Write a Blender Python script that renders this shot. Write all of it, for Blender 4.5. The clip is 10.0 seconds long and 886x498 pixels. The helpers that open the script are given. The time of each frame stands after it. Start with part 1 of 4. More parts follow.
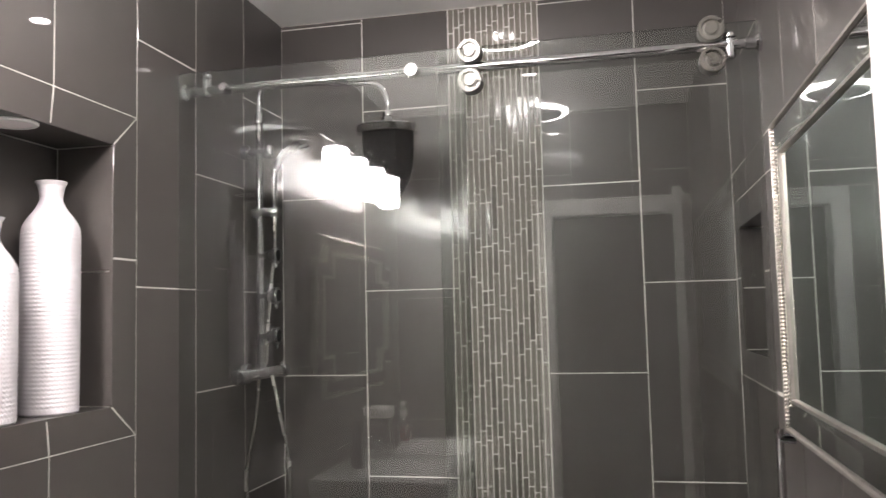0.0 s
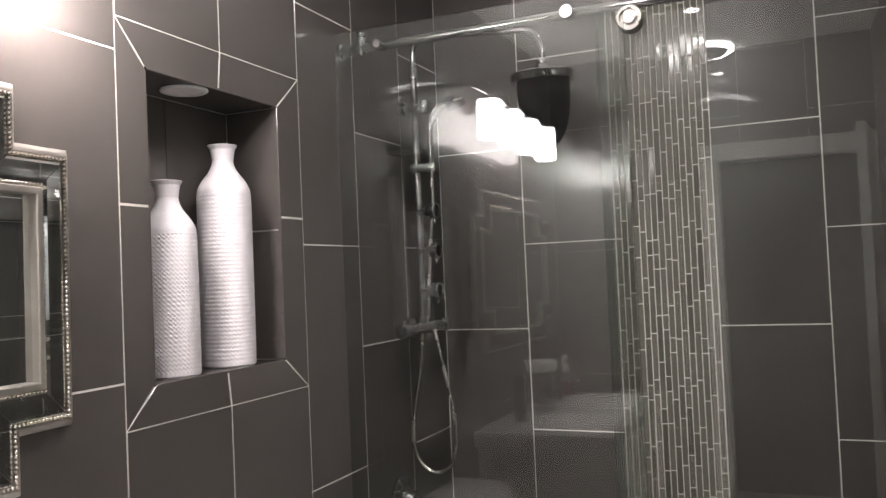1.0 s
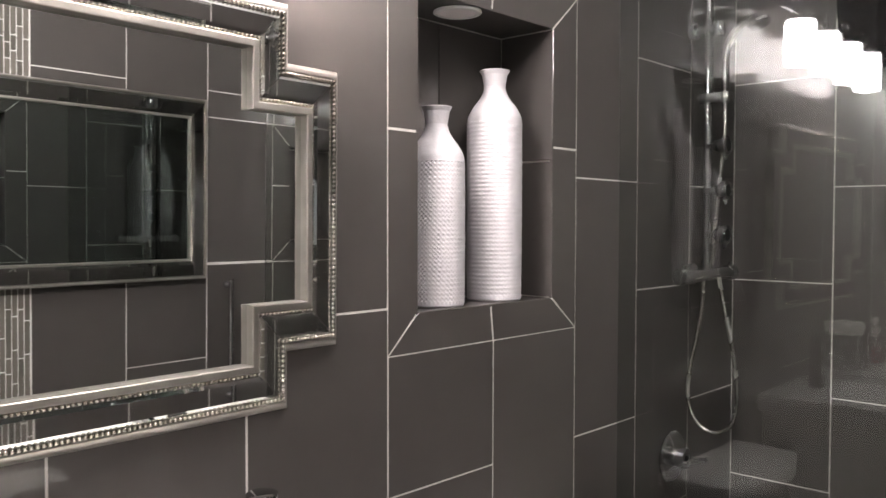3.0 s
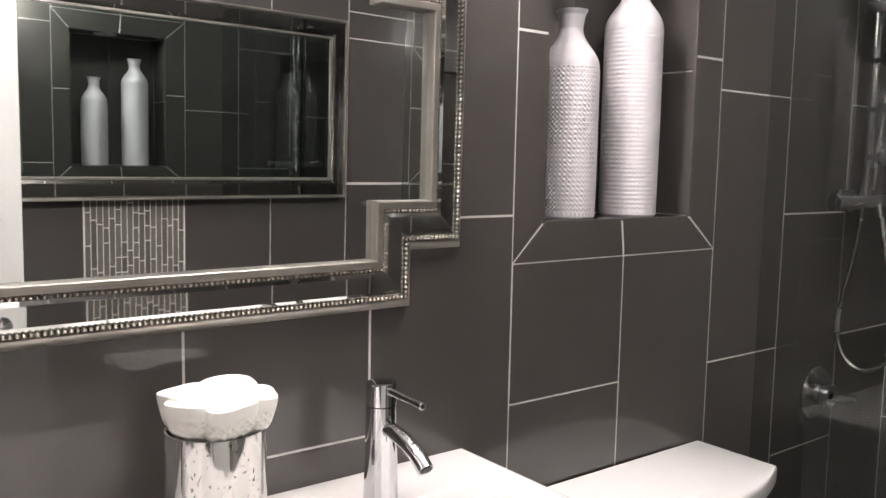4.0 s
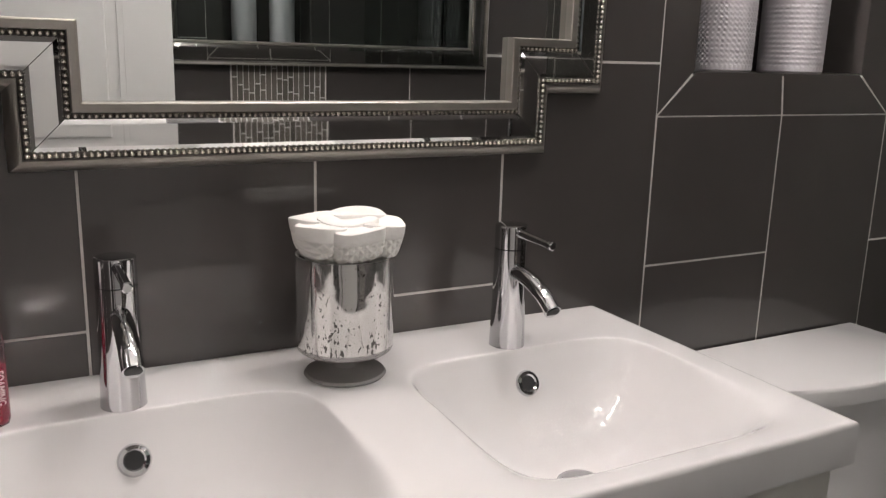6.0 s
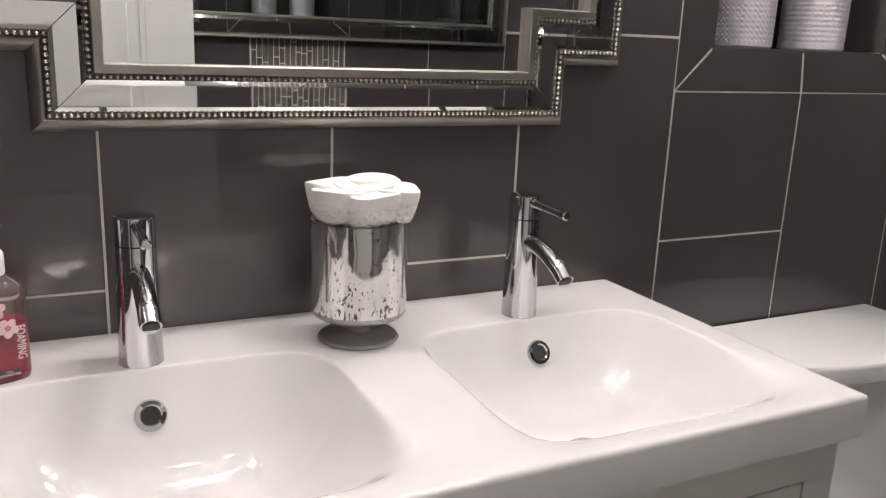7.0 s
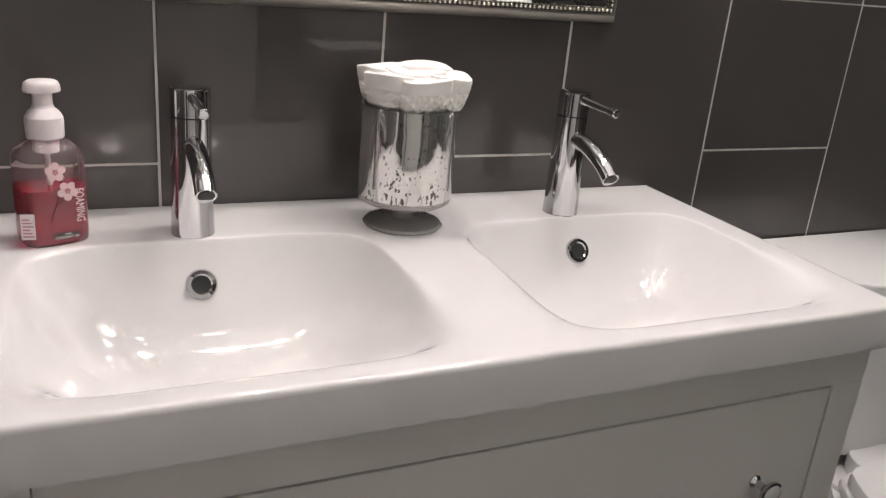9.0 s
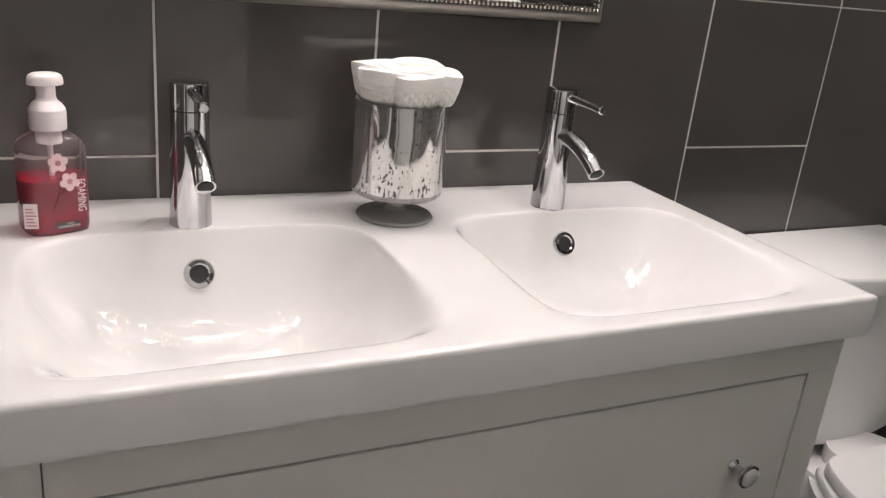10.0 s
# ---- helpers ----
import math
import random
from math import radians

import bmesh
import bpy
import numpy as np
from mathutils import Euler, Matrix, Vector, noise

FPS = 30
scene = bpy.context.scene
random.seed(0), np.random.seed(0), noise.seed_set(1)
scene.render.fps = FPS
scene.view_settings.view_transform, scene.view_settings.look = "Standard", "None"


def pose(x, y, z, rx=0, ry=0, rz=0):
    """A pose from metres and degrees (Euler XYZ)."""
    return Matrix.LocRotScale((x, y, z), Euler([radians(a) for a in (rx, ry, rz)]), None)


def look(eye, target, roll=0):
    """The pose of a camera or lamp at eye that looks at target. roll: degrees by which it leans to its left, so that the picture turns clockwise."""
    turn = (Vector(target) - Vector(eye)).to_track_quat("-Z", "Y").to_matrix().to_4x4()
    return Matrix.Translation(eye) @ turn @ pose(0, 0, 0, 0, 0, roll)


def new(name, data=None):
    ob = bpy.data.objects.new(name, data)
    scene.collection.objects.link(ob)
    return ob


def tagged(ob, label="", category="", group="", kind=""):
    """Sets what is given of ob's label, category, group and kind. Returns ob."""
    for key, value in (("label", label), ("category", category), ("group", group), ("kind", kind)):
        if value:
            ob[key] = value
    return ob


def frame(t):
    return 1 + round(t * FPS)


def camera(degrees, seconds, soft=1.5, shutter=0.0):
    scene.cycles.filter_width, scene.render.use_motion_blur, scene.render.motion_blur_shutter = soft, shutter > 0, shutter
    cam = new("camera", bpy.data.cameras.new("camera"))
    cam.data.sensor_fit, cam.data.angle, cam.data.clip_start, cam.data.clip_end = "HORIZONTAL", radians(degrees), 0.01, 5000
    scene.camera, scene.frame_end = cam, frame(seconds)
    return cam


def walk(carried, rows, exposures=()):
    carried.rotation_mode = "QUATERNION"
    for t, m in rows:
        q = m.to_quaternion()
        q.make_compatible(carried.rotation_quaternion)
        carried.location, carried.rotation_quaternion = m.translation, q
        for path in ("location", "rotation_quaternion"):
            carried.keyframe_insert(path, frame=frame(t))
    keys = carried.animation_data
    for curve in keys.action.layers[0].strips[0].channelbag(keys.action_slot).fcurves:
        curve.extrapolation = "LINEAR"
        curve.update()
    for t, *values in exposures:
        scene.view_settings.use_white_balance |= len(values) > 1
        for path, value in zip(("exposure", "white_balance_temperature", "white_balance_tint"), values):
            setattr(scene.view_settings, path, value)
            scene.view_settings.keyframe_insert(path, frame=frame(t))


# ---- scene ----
cam = camera(56.3, 10.0, soft=1.3, shutter=0.25)
PATH = [
    (0, (1.164, -1.198, 1.5), (0.736, 0.75, 1.656), -1.4),
    (0.5, (1.168, -1.174, 1.48), (0.521, 0.715, 1.591), -1.8),
    (1, (1.144, -1.165, 1.49), (0.355, 0.672, 1.554), -2.5),
    (1.5, (1.125, -1.149, 1.471), (0.274, 0.66, 1.516), -3.3),
    (2, (1.129, -1.101, 1.484), (0.119, 0.624, 1.528), -2.2),
    (2.5, (1.116, -1.052, 1.482), (-0.11, 0.528, 1.495), -0.9),
    (2.7, (1.099, -1.048, 1.482), (-0.181, 0.488, 1.465), -0.4),
    (4, (1.11, -1.011, 1.409), (-0.469, 0.199, 1.203), 1.1),
    (4.5, (1.1, -0.992, 1.383), (-0.548, 0.109, 1.11), 2.0),
    (5, (1.089, -0.982, 1.353), (-0.608, 0.022, 1.022), 1.8),
    (5.5, (1.092, -0.984, 1.336), (-0.629, -0.043, 0.944), 1.5),
    (6, (1.097, -0.985, 1.317), (-0.627, -0.075, 0.867), 1.5),
    (7.5, (1.114, -0.997, 1.292), (-0.613, -0.13, 0.776), 3.0),
    (8, (1.114, -1.01, 1.279), (-0.591, -0.14, 0.698), 3.7),
    (8.5, (1.113, -1.008, 1.269), (-0.587, -0.179, 0.62), 4.6),
    (9, (1.119, -1.022, 1.267), (-0.577, -0.215, 0.58), 5.1),
    (9.5, (1.134, -1.03, 1.266), (-0.561, -0.22, 0.578), 5.3),
    (10, (1.148, -1.042, 1.269), (-0.533, -0.205, 0.582), 5.7),
]
walk(cam, [(t, look(eye, target, roll)) for t, eye, target, roll in PATH], [(0, 0.55), (1.0, 0.12), (2.0, 0.2), (2.5, 0.22), (4.0, 0.03), (4.5, 0.0), (5.0, -0.36), (5.5, -0.74), (6.2, -0.82), (7.3, -0.48), (8.5, -0.5), (9.0, -0.62), (9.5, -0.53), (10.0, -0.48)])


# ---- world ----
world = bpy.data.worlds.new("world")
scene.world = world
world.use_nodes = True
world.node_tree.nodes["Background"].inputs[0].default_value = (0.02, 0.02, 0.022, 1)
world.node_tree.nodes["Background"].inputs[1].default_value = 0.3
SHADE_GLOW, RING_GLOW, SPOT_GLOW = 88.0, 134.0, 75.0


# ---- materials ----
def material(name, color, rough=0.5, metal=0.0, **more):
    m = bpy.data.materials.new(name)
    m.use_nodes = True
    b = m.node_tree.nodes["Principled BSDF"]
    b.inputs["Base Color"].default_value = (*color, 1)
    b.inputs["Roughness"].default_value = rough
    b.inputs["Metallic"].default_value = metal
    for k, v in more.items():
        b.inputs[k.replace("_", " ")].default_value = v
    return m


def vary(m, c1, c2, scale, detail=4.0, bump=0.0, bump_scale=None, rough=None, per_object=0.0, stretch=(1, 1, 1)):
    """Colour that wanders between c1 and c2, with optional bump, gloss variation and a shift from piece to piece."""
    t = m.node_tree
    b = t.nodes["Principled BSDF"]
    co = t.nodes.new("ShaderNodeTexCoord")
    mp = t.nodes.new("ShaderNodeMapping")
    mp.inputs["Scale"].default_value = stretch
    t.links.new(co.outputs["Object"], mp.inputs["Vector"])
    source = mp.outputs["Vector"]
    info = None
    if per_object:
        info = t.nodes.new("ShaderNodeObjectInfo")
        add = t.nodes.new("ShaderNodeVectorMath")
        mul = t.nodes.new("ShaderNodeVectorMath")
        mul.operation = "SCALE"
        mul.inputs[0].default_value = (7.3, 3.1, 5.7)
        t.links.new(info.outputs["Random"], mul.inputs["Scale"])
        t.links.new(source, add.inputs[0])
        t.links.new(mul.outputs[0], add.inputs[1])
        source = add.outputs[0]
    n = t.nodes.new("ShaderNodeTexNoise")
    n.inputs["Scale"].default_value, n.inputs["Detail"].default_value = scale, detail
    t.links.new(source, n.inputs["Vector"])
    mix = t.nodes.new("ShaderNodeMix")
    mix.data_type = "RGBA"
    mix.inputs["A"].default_value, mix.inputs["B"].default_value = (*c1, 1), (*c2, 1)
    fac = n.outputs["Fac"]
    if per_object:
        ma = t.nodes.new("ShaderNodeMath")
        ma.operation, ma.use_clamp = "MULTIPLY_ADD", True
        ma.inputs[1].default_value = per_object
        t.links.new(info.outputs["Random"], ma.inputs[0])
        t.links.new(fac, ma.inputs[2])
        fac = ma.outputs[0]
    t.links.new(fac, mix.inputs["Factor"])
    t.links.new(mix.outputs["Result"], b.inputs["Base Color"])
    if rough:
        n2 = t.nodes.new("ShaderNodeTexNoise")
        n2.inputs["Scale"].default_value, n2.inputs["Detail"].default_value = scale * 0.6, 3
        mr = t.nodes.new("ShaderNodeMapRange")
        mr.inputs["From Min"].default_value, mr.inputs["From Max"].default_value = 0.3, 0.7
        mr.inputs["To Min"].default_value, mr.inputs["To Max"].default_value = rough
        t.links.new(source, n2.inputs["Vector"])
        t.links.new(n2.outputs["Fac"], mr.inputs["Value"])
        t.links.new(mr.outputs["Result"], b.inputs["Roughness"])
    if bump:
        n3 = t.nodes.new("ShaderNodeTexNoise")
        n3.inputs["Scale"].default_value, n3.inputs["Detail"].default_value = bump_scale or scale * 4, 3
        bp = t.nodes.new("ShaderNodeBump")
        bp.inputs["Strength"].default_value, bp.inputs["Distance"].default_value = bump, 0.002
        t.links.new(source, n3.inputs["Vector"])
        t.links.new(n3.outputs["Fac"], bp.inputs["Height"])
        t.links.new(bp.outputs["Normal"], b.inputs["Normal"])
    return m


TILE = vary(material("grey_porcelain", (0.09, 0.08, 0.075), 0.3, Coat_Weight=0.75, Coat_Roughness=0.012, Specular_IOR_Level=0.45), (0.054, 0.0478, 0.0448), (0.07, 0.062, 0.0583), 5, rough=(0.3, 0.4), bump=0.02, bump_scale=6, per_object=0.15)
GROUT = vary(material("grout", (0.6, 0.58, 0.55), 0.9), (0.52, 0.5, 0.47), (0.66, 0.63, 0.6), 30, bump=0.2)
MOSAIC = vary(material("mosaic_glass", (0.14, 0.13, 0.12), 0.1), (0.06, 0.0545, 0.047), (0.155, 0.142, 0.124), 9, rough=(0.04, 0.12), bump=0.15, bump_scale=40, per_object=0.9)
MOSAIC_GROUT = vary(material("mosaic_grout", (0.6, 0.58, 0.54), 0.8), (0.5, 0.48, 0.45), (0.66, 0.64, 0.6), 30, bump=0.2)
PLASTER = vary(material("ceiling_paint", (0.75, 0.74, 0.72), 0.85), (0.72, 0.71, 0.69), (0.78, 0.77, 0.75), 3, bump=0.15, bump_scale=120)
WHITE_PAINT = vary(material("white_paint", (0.75, 0.74, 0.72), 0.35), (0.72, 0.71, 0.69), (0.78, 0.77, 0.75), 4, bump=0.05, bump_scale=60)
CABINET_PAINT = vary(material("cabinet_paint", (0.74, 0.72, 0.69), 0.3), (0.71, 0.69, 0.65), (0.77, 0.75, 0.71), 4, bump=0.04, bump_scale=80)
CERAMIC = vary(material("white_ceramic", (0.82, 0.8, 0.79), 0.05, Coat_Weight=0.3, Coat_Roughness=0.015), (0.735, 0.72, 0.71), (0.775, 0.76, 0.75), 3, rough=(0.02, 0.05))
VASE = vary(material("vase_glaze", (0.7, 0.67, 0.69), 0.5), (0.52, 0.493, 0.512), (0.585, 0.558, 0.577), 12, bump=0.2, bump_scale=160)
CHROME = material("chrome", (0.60, 0.60, 0.61), 0.045, 1.0)
STEEL = vary(material("brushed_steel", (0.6, 0.58, 0.55), 0.25, 1.0), (0.55, 0.53, 0.5), (0.66, 0.64, 0.61), 20, rough=(0.2, 0.32))
ROLLER = vary(material("grey_steel", (0.25, 0.24, 0.22), 0.3, 0.9), (0.21, 0.2, 0.185), (0.29, 0.28, 0.26), 30, rough=(0.25, 0.4))
SILVER = vary(material("silver_leaf", (0.5, 0.47, 0.43), 0.35, 0.85), (0.30, 0.28, 0.255), (0.42, 0.395, 0.36), 25, rough=(0.28, 0.45), bump=0.1)
BEAD = material("bead_silver", (0.6, 0.56, 0.5), 0.22, 1.0)
CHANNEL = vary(material("dark_silver", (0.13, 0.12, 0.11), 0.4, 0.8), (0.08, 0.075, 0.07), (0.16, 0.15, 0.135), 60, rough=(0.35, 0.5))
DARK = material("dark_gap", (0.02, 0.02, 0.02), 0.6)
MIRROR = material("mirror", (0.76, 0.78, 0.77), 0.008, 1.0)
DIM_MIRROR = material("greenish_mirror", (0.58, 0.66, 0.64), 0.008, 1.0)
BEVEL = material("bevelled_mirror", (0.72, 0.73, 0.72), 0.02, 1.0)
GLASS = material("clear_glass", (0.675, 0.703, 0.68), 0.0, 0.0, Transmission_Weight=1.0, IOR=1.5)
BLACK = material("matt_black", (0.004, 0.004, 0.004), 0.9, Specular_IOR_Level=0.1)
RUBBER = material("rubber", (0.012, 0.012, 0.012), 0.4)
SMOKE = material("smoky_glass", (0.42, 0.405, 0.39), 0.05, 0.1, Transmission_Weight=0.2, IOR=1.45, Coat_Weight=0.5)
JAR_BASE = material("silvered_base", (0.55, 0.53, 0.52), 0.05, 0.35, Transmission_Weight=0.6, IOR=1.45)
FLOOR = vary(material("floor_tile", (0.1, 0.095, 0.09), 0.35), (0.08, 0.076, 0.07), (0.12, 0.112, 0.105), 6, bump=0.05, per_object=0.2)
HALL = vary(material("hall_paint", (0.12, 0.115, 0.11), 0.8), (0.11, 0.105, 0.1), (0.13, 0.125, 0.12), 3)
PLASTIC = material("white_plastic", (0.82, 0.76, 0.76), 0.35, 0.0, Subsurface_Weight=0.0)
LABEL_WHITE = material("label_white", (0.8, 0.72, 0.72), 0.5)
LABEL_BLACK = material("label_black", (0.008, 0.006, 0.007), 0.4)
LABEL_DARK = material("label_dark", (0.05, 0.025, 0.03), 0.4)
PINK = material("blossom_pink", (0.55, 0.2, 0.24), 0.5)
PETAL = material("petal", (0.74, 0.55, 0.56), 0.5)
BRANCH = material("branch_red", (0.12, 0.012, 0.02), 0.5)
SOAP_RED = material("red_soap", (0.56, 0.005, 0.05), 0.05, 0.0, Transmission_Weight=0.62, IOR=1.1, Coat_Weight=0.3)
BOTTLE = material("clear_plastic", (0.92, 0.84, 0.86), 0.04, 0.0, Transmission_Weight=0.925, IOR=1.1, Coat_Weight=0.6)


def glowing(name, color, strength):
    m = material(name, color, 0.4)
    b = m.node_tree.nodes["Principled BSDF"]
    b.inputs["Emission Color"].default_value = (*color, 1)
    b.inputs["Emission Strength"].default_value = strength
    return m


SHADE = glowing("lit_opal_glass", (1.0, 0.93, 0.91), SHADE_GLOW)
RING_LIT = glowing("lit_ring", (1.0, 0.94, 0.93), RING_GLOW)
SPOT_LIT = glowing("lit_lens", (1.0, 0.93, 0.91), SPOT_GLOW)


def embossed(m, scale, strength):
    """Diamond embossing."""
    t = m.node_tree
    b = t.nodes["Principled BSDF"]
    co = t.nodes.new("ShaderNodeTexCoord")
    w = [t.nodes.new("ShaderNodeTexWave") for _ in range(2)]
    mx = t.nodes.new("ShaderNodeMath")
    mx.operation = "MAXIMUM"
    for k, n in enumerate(w):
        mp = t.nodes.new("ShaderNodeMapping")
        mp.inputs["Rotation"].default_value = (radians(45 if k else -45), 0, 0)
        t.links.new(co.outputs["Object"], mp.inputs["Vector"])
        t.links.new(mp.outputs["Vector"], n.inputs["Vector"])
        n.bands_direction = "Z"
        n.inputs["Scale"].default_value = scale
        t.links.new(n.outputs["Fac"], mx.inputs[k])
    bp = t.nodes.new("ShaderNodeBump")
    bp.inputs["Strength"].default_value, bp.inputs["Distance"].default_value = strength, 0.002
    t.links.new(mx.outputs[0], bp.inputs["Height"])
    t.links.new(bp.outputs["Normal"], b.inputs["Normal"])
    return m


TOWEL_PLAIN = vary(material("paper_towel", (0.86, 0.84, 0.8), 0.9), (0.76, 0.745, 0.71), (0.8, 0.785, 0.755), 30, bump=0.35, bump_scale=160)
TOWEL = embossed(material("embossed_towel", (0.77, 0.75, 0.71), 0.9), 34, 1.0)


def mercury():
    """Silvered glass with bare specks towards the foot and a speckled band at the mouth."""
    m = material("mercury_glass", (0.78, 0.77, 0.75), 0.07, 0.85, Coat_Weight=0.6, Coat_Roughness=0.02)
    t = m.node_tree
    b = t.nodes["Principled BSDF"]
    co = t.nodes.new("ShaderNodeTexCoord")
    mp = t.nodes.new("ShaderNodeMapping")
    mp.inputs["Scale"].default_value = (1, 1, 0.55)
    t.links.new(co.outputs["Object"], mp.inputs["Vector"])
    n = t.nodes.new("ShaderNodeTexNoise")
    n.inputs["Scale"].default_value, n.inputs["Detail"].default_value = 250, 2
    t.links.new(mp.outputs["Vector"], n.inputs["Vector"])
    n2 = t.nodes.new("ShaderNodeTexNoise")
    n2.inputs["Scale"].default_value = 34
    t.links.new(mp.outputs["Vector"], n2.inputs["Vector"])
    ad = t.nodes.new("ShaderNodeMath")
    ad.operation = "MULTIPLY_ADD"
    ad.inputs[1].default_value = 0.45
    t.links.new(n2.outputs["Fac"], ad.inputs[0])
    t.links.new(n.outputs["Fac"], ad.inputs[2])
    xyz = t.nodes.new("ShaderNodeSeparateXYZ")
    t.links.new(co.outputs["Object"], xyz.inputs[0])
    mr = t.nodes.new("ShaderNodeMapRange")
    mr.inputs["From Min"].default_value, mr.inputs["From Max"].default_value = 0.115, 0.07
    mr.inputs["To Min"].default_value, mr.inputs["To Max"].default_value = -0.035, 0.015
    t.links.new(xyz.outputs["Z"], mr.inputs["Value"])
    low = t.nodes.new("ShaderNodeMath")
    t.links.new(mr.outputs["Result"], low.inputs[0])
    t.links.new(ad.outputs[0], low.inputs[1])
    r = t.nodes.new("ShaderNodeValToRGB")
    r.color_ramp.elements[0].position, r.color_ramp.elements[1].position = 0.86, 0.89
    t.links.new(low.outputs[0], r.inputs["Fac"])
    mix = t.nodes.new("ShaderNodeMix")
    mix.data_type = "RGBA"
    mix.inputs["A"].default_value, mix.inputs["B"].default_value = (0.62, 0.61, 0.595, 1), (0.07, 0.066, 0.062, 1)
    t.links.new(r.outputs["Color"], mix.inputs["Factor"])
    t.links.new(mix.outputs["Result"], b.inputs["Base Color"])
    bp = t.nodes.new("ShaderNodeBump")
    bp.inputs["Strength"].default_value, bp.inputs["Distance"].default_value = 0.3, 0.003
    t.links.new(n2.outputs["Fac"], bp.inputs["Height"])
    t.links.new(bp.outputs["Normal"], b.inputs["Normal"])
    return m


MERCURY = mercury()


# ---- mesh tools ----
def part(name, bm, mat, parent=None, label="", smooth=False, at=None):
    me = bpy.data.meshes.new(name)
    bmesh.ops.recalc_face_normals(bm, faces=bm.faces)
    bm.to_mesh(me)
    bm.free()
    me.materials.append(mat)
    if smooth:
        me.polygons.foreach_set("use_smooth", [True] * len(me.polygons))
        me.set_sharp_from_angle(angle=radians(40))
    ob = new(name, me)
    if parent:
        ob.parent = parent
    if at is not None:
        ob.matrix_basis = at
    if label:
        ob["label"] = label
    return ob


def thing(name, place, label, category, group="", kind=""):
    ob = new(name)
    ob.location = place
    ob.empty_display_size = 0.05
    return tagged(ob, label, category, group, kind)


def box(bm, x0, x1, y0, y1, z0, z1, bevel=0.0, seg=2):
    r = bmesh.ops.create_cube(bm, size=1.0, matrix=Matrix.Translation(((x0 + x1) / 2, (y0 + y1) / 2, (z0 + z1) / 2)) @ Matrix.Diagonal((x1 - x0, y1 - y0, z1 - z0, 1)))
    if bevel:
        edges = list({e for v in r["verts"] for e in v.link_edges})
        bmesh.ops.bevel(bm, geom=edges, offset=bevel, segments=seg, profile=0.5, affect="EDGES")
    return bm


def boxes(*rows, bevel=0.0):
    bm = bmesh.new()
    for r in rows:
        box(bm, *r, bevel=bevel)
    return bm


def crisp(profile):
    """Extra rings close to the sharp corners of a profile, so that long straight sides stay straight in the shading."""
    out = []
    for k, p in enumerate(profile):
        p = Vector(p)
        before = p - Vector(profile[k - 1]) if k else None
        after = Vector(profile[k + 1]) - p if k + 1 < len(profile) else None
        sharp = before and after and before.length and after.length and before.angle(after) > radians(24)
        if sharp and before.length > 0.004:
            out.append(p - before.normalized() * 0.0007)
        out.append(p)
        if sharp and after.length > 0.004:
            out.append(p + after.normalized() * 0.0007)
    return [tuple(p) for p in out]


def lathe(profile, seg=48, m=Matrix(), lobes=None):
    """Turn (radius, height) pairs about z; zero radius closes the end."""
    profile = crisp(profile)
    bm = bmesh.new()
    rings = []
    for r, z in profile:
        if r < 1e-6:
            rings.append([bm.verts.new(m @ Vector((0, 0, z)))])
        else:
            rings.append([bm.verts.new(m @ Vector((r * math.cos(a) * (lobes(a, z) if lobes else 1), r * math.sin(a) * (lobes(a, z) if lobes else 1), z))) for a in [2 * math.pi * k / seg for k in range(seg)]])
    for a, b in zip(rings, rings[1:]):
        for k in range(seg):
            j = (k + 1) % seg
            if len(a) == 1 and len(b) == 1:
                continue
            if len(a) == 1:
                bm.faces.new((a[0], b[k], b[j]))
            elif len(b) == 1:
                bm.faces.new((a[k], a[j], b[0]))
            else:
                bm.faces.new((a[k], a[j], b[j], b[k]))
    return bm


def tube(points, radius, seg=16, bm=None, cap=True):
    """A round tube along points; radius a number or one for each point."""
    bm = bm or bmesh.new()
    pts = [Vector(p) for p in points]
    rad = radius if isinstance(radius, (list, tuple)) else [radius] * len(pts)
    up = None
    rings = []
    for k, p in enumerate(pts):
        d = (pts[min(k + 1, len(pts) - 1)] - pts[max(k - 1, 0)]).normalized()
        if up is None:
            up = d.orthogonal().normalized()
        up = (up - d * up.dot(d)).normalized()
        side = d.cross(up)
        rings.append([bm.verts.new(p + rad[k] * (math.cos(a) * up + math.sin(a) * side)) for a in [2 * math.pi * j / seg for j in range(seg)]])
    for a, b in zip(rings, rings[1:]):
        for k in range(seg):
            bm.faces.new((a[k], a[(k + 1) % seg], b[(k + 1) % seg], b[k]))
    if cap:
        bm.faces.new(rings[0][::-1])
        bm.faces.new(rings[-1])
    return bm


def curve_points(ctrl, n=24):
    """A smooth line through control points (Catmull-Rom)."""
    c = [Vector(p) for p in ctrl]
    c = [2 * c[0] - c[1]] + c + [2 * c[-1] - c[-2]]
    out = []
    for i in range(1, len(c) - 2):
        for k in range(n):
            t = k / n
            out.append(0.5 * (2 * c[i] + (c[i + 1] - c[i - 1]) * t + (2 * c[i - 1] - 5 * c[i] + 4 * c[i + 1] - c[i + 2]) * t * t + (3 * c[i] - c[i - 1] - 3 * c[i + 1] + c[i + 2]) * t ** 3))
    return out + [c[-2]]


def arc_profile(pairs, n=8):
    return [(max(p.x, 0), p.y) for p in curve_points([(r, z, 0) for r, z in pairs], n)]


ALONG_X = Matrix.Rotation(radians(90), 4, "Y")
ALONG_Y = Matrix.Rotation(radians(-90), 4, "X")


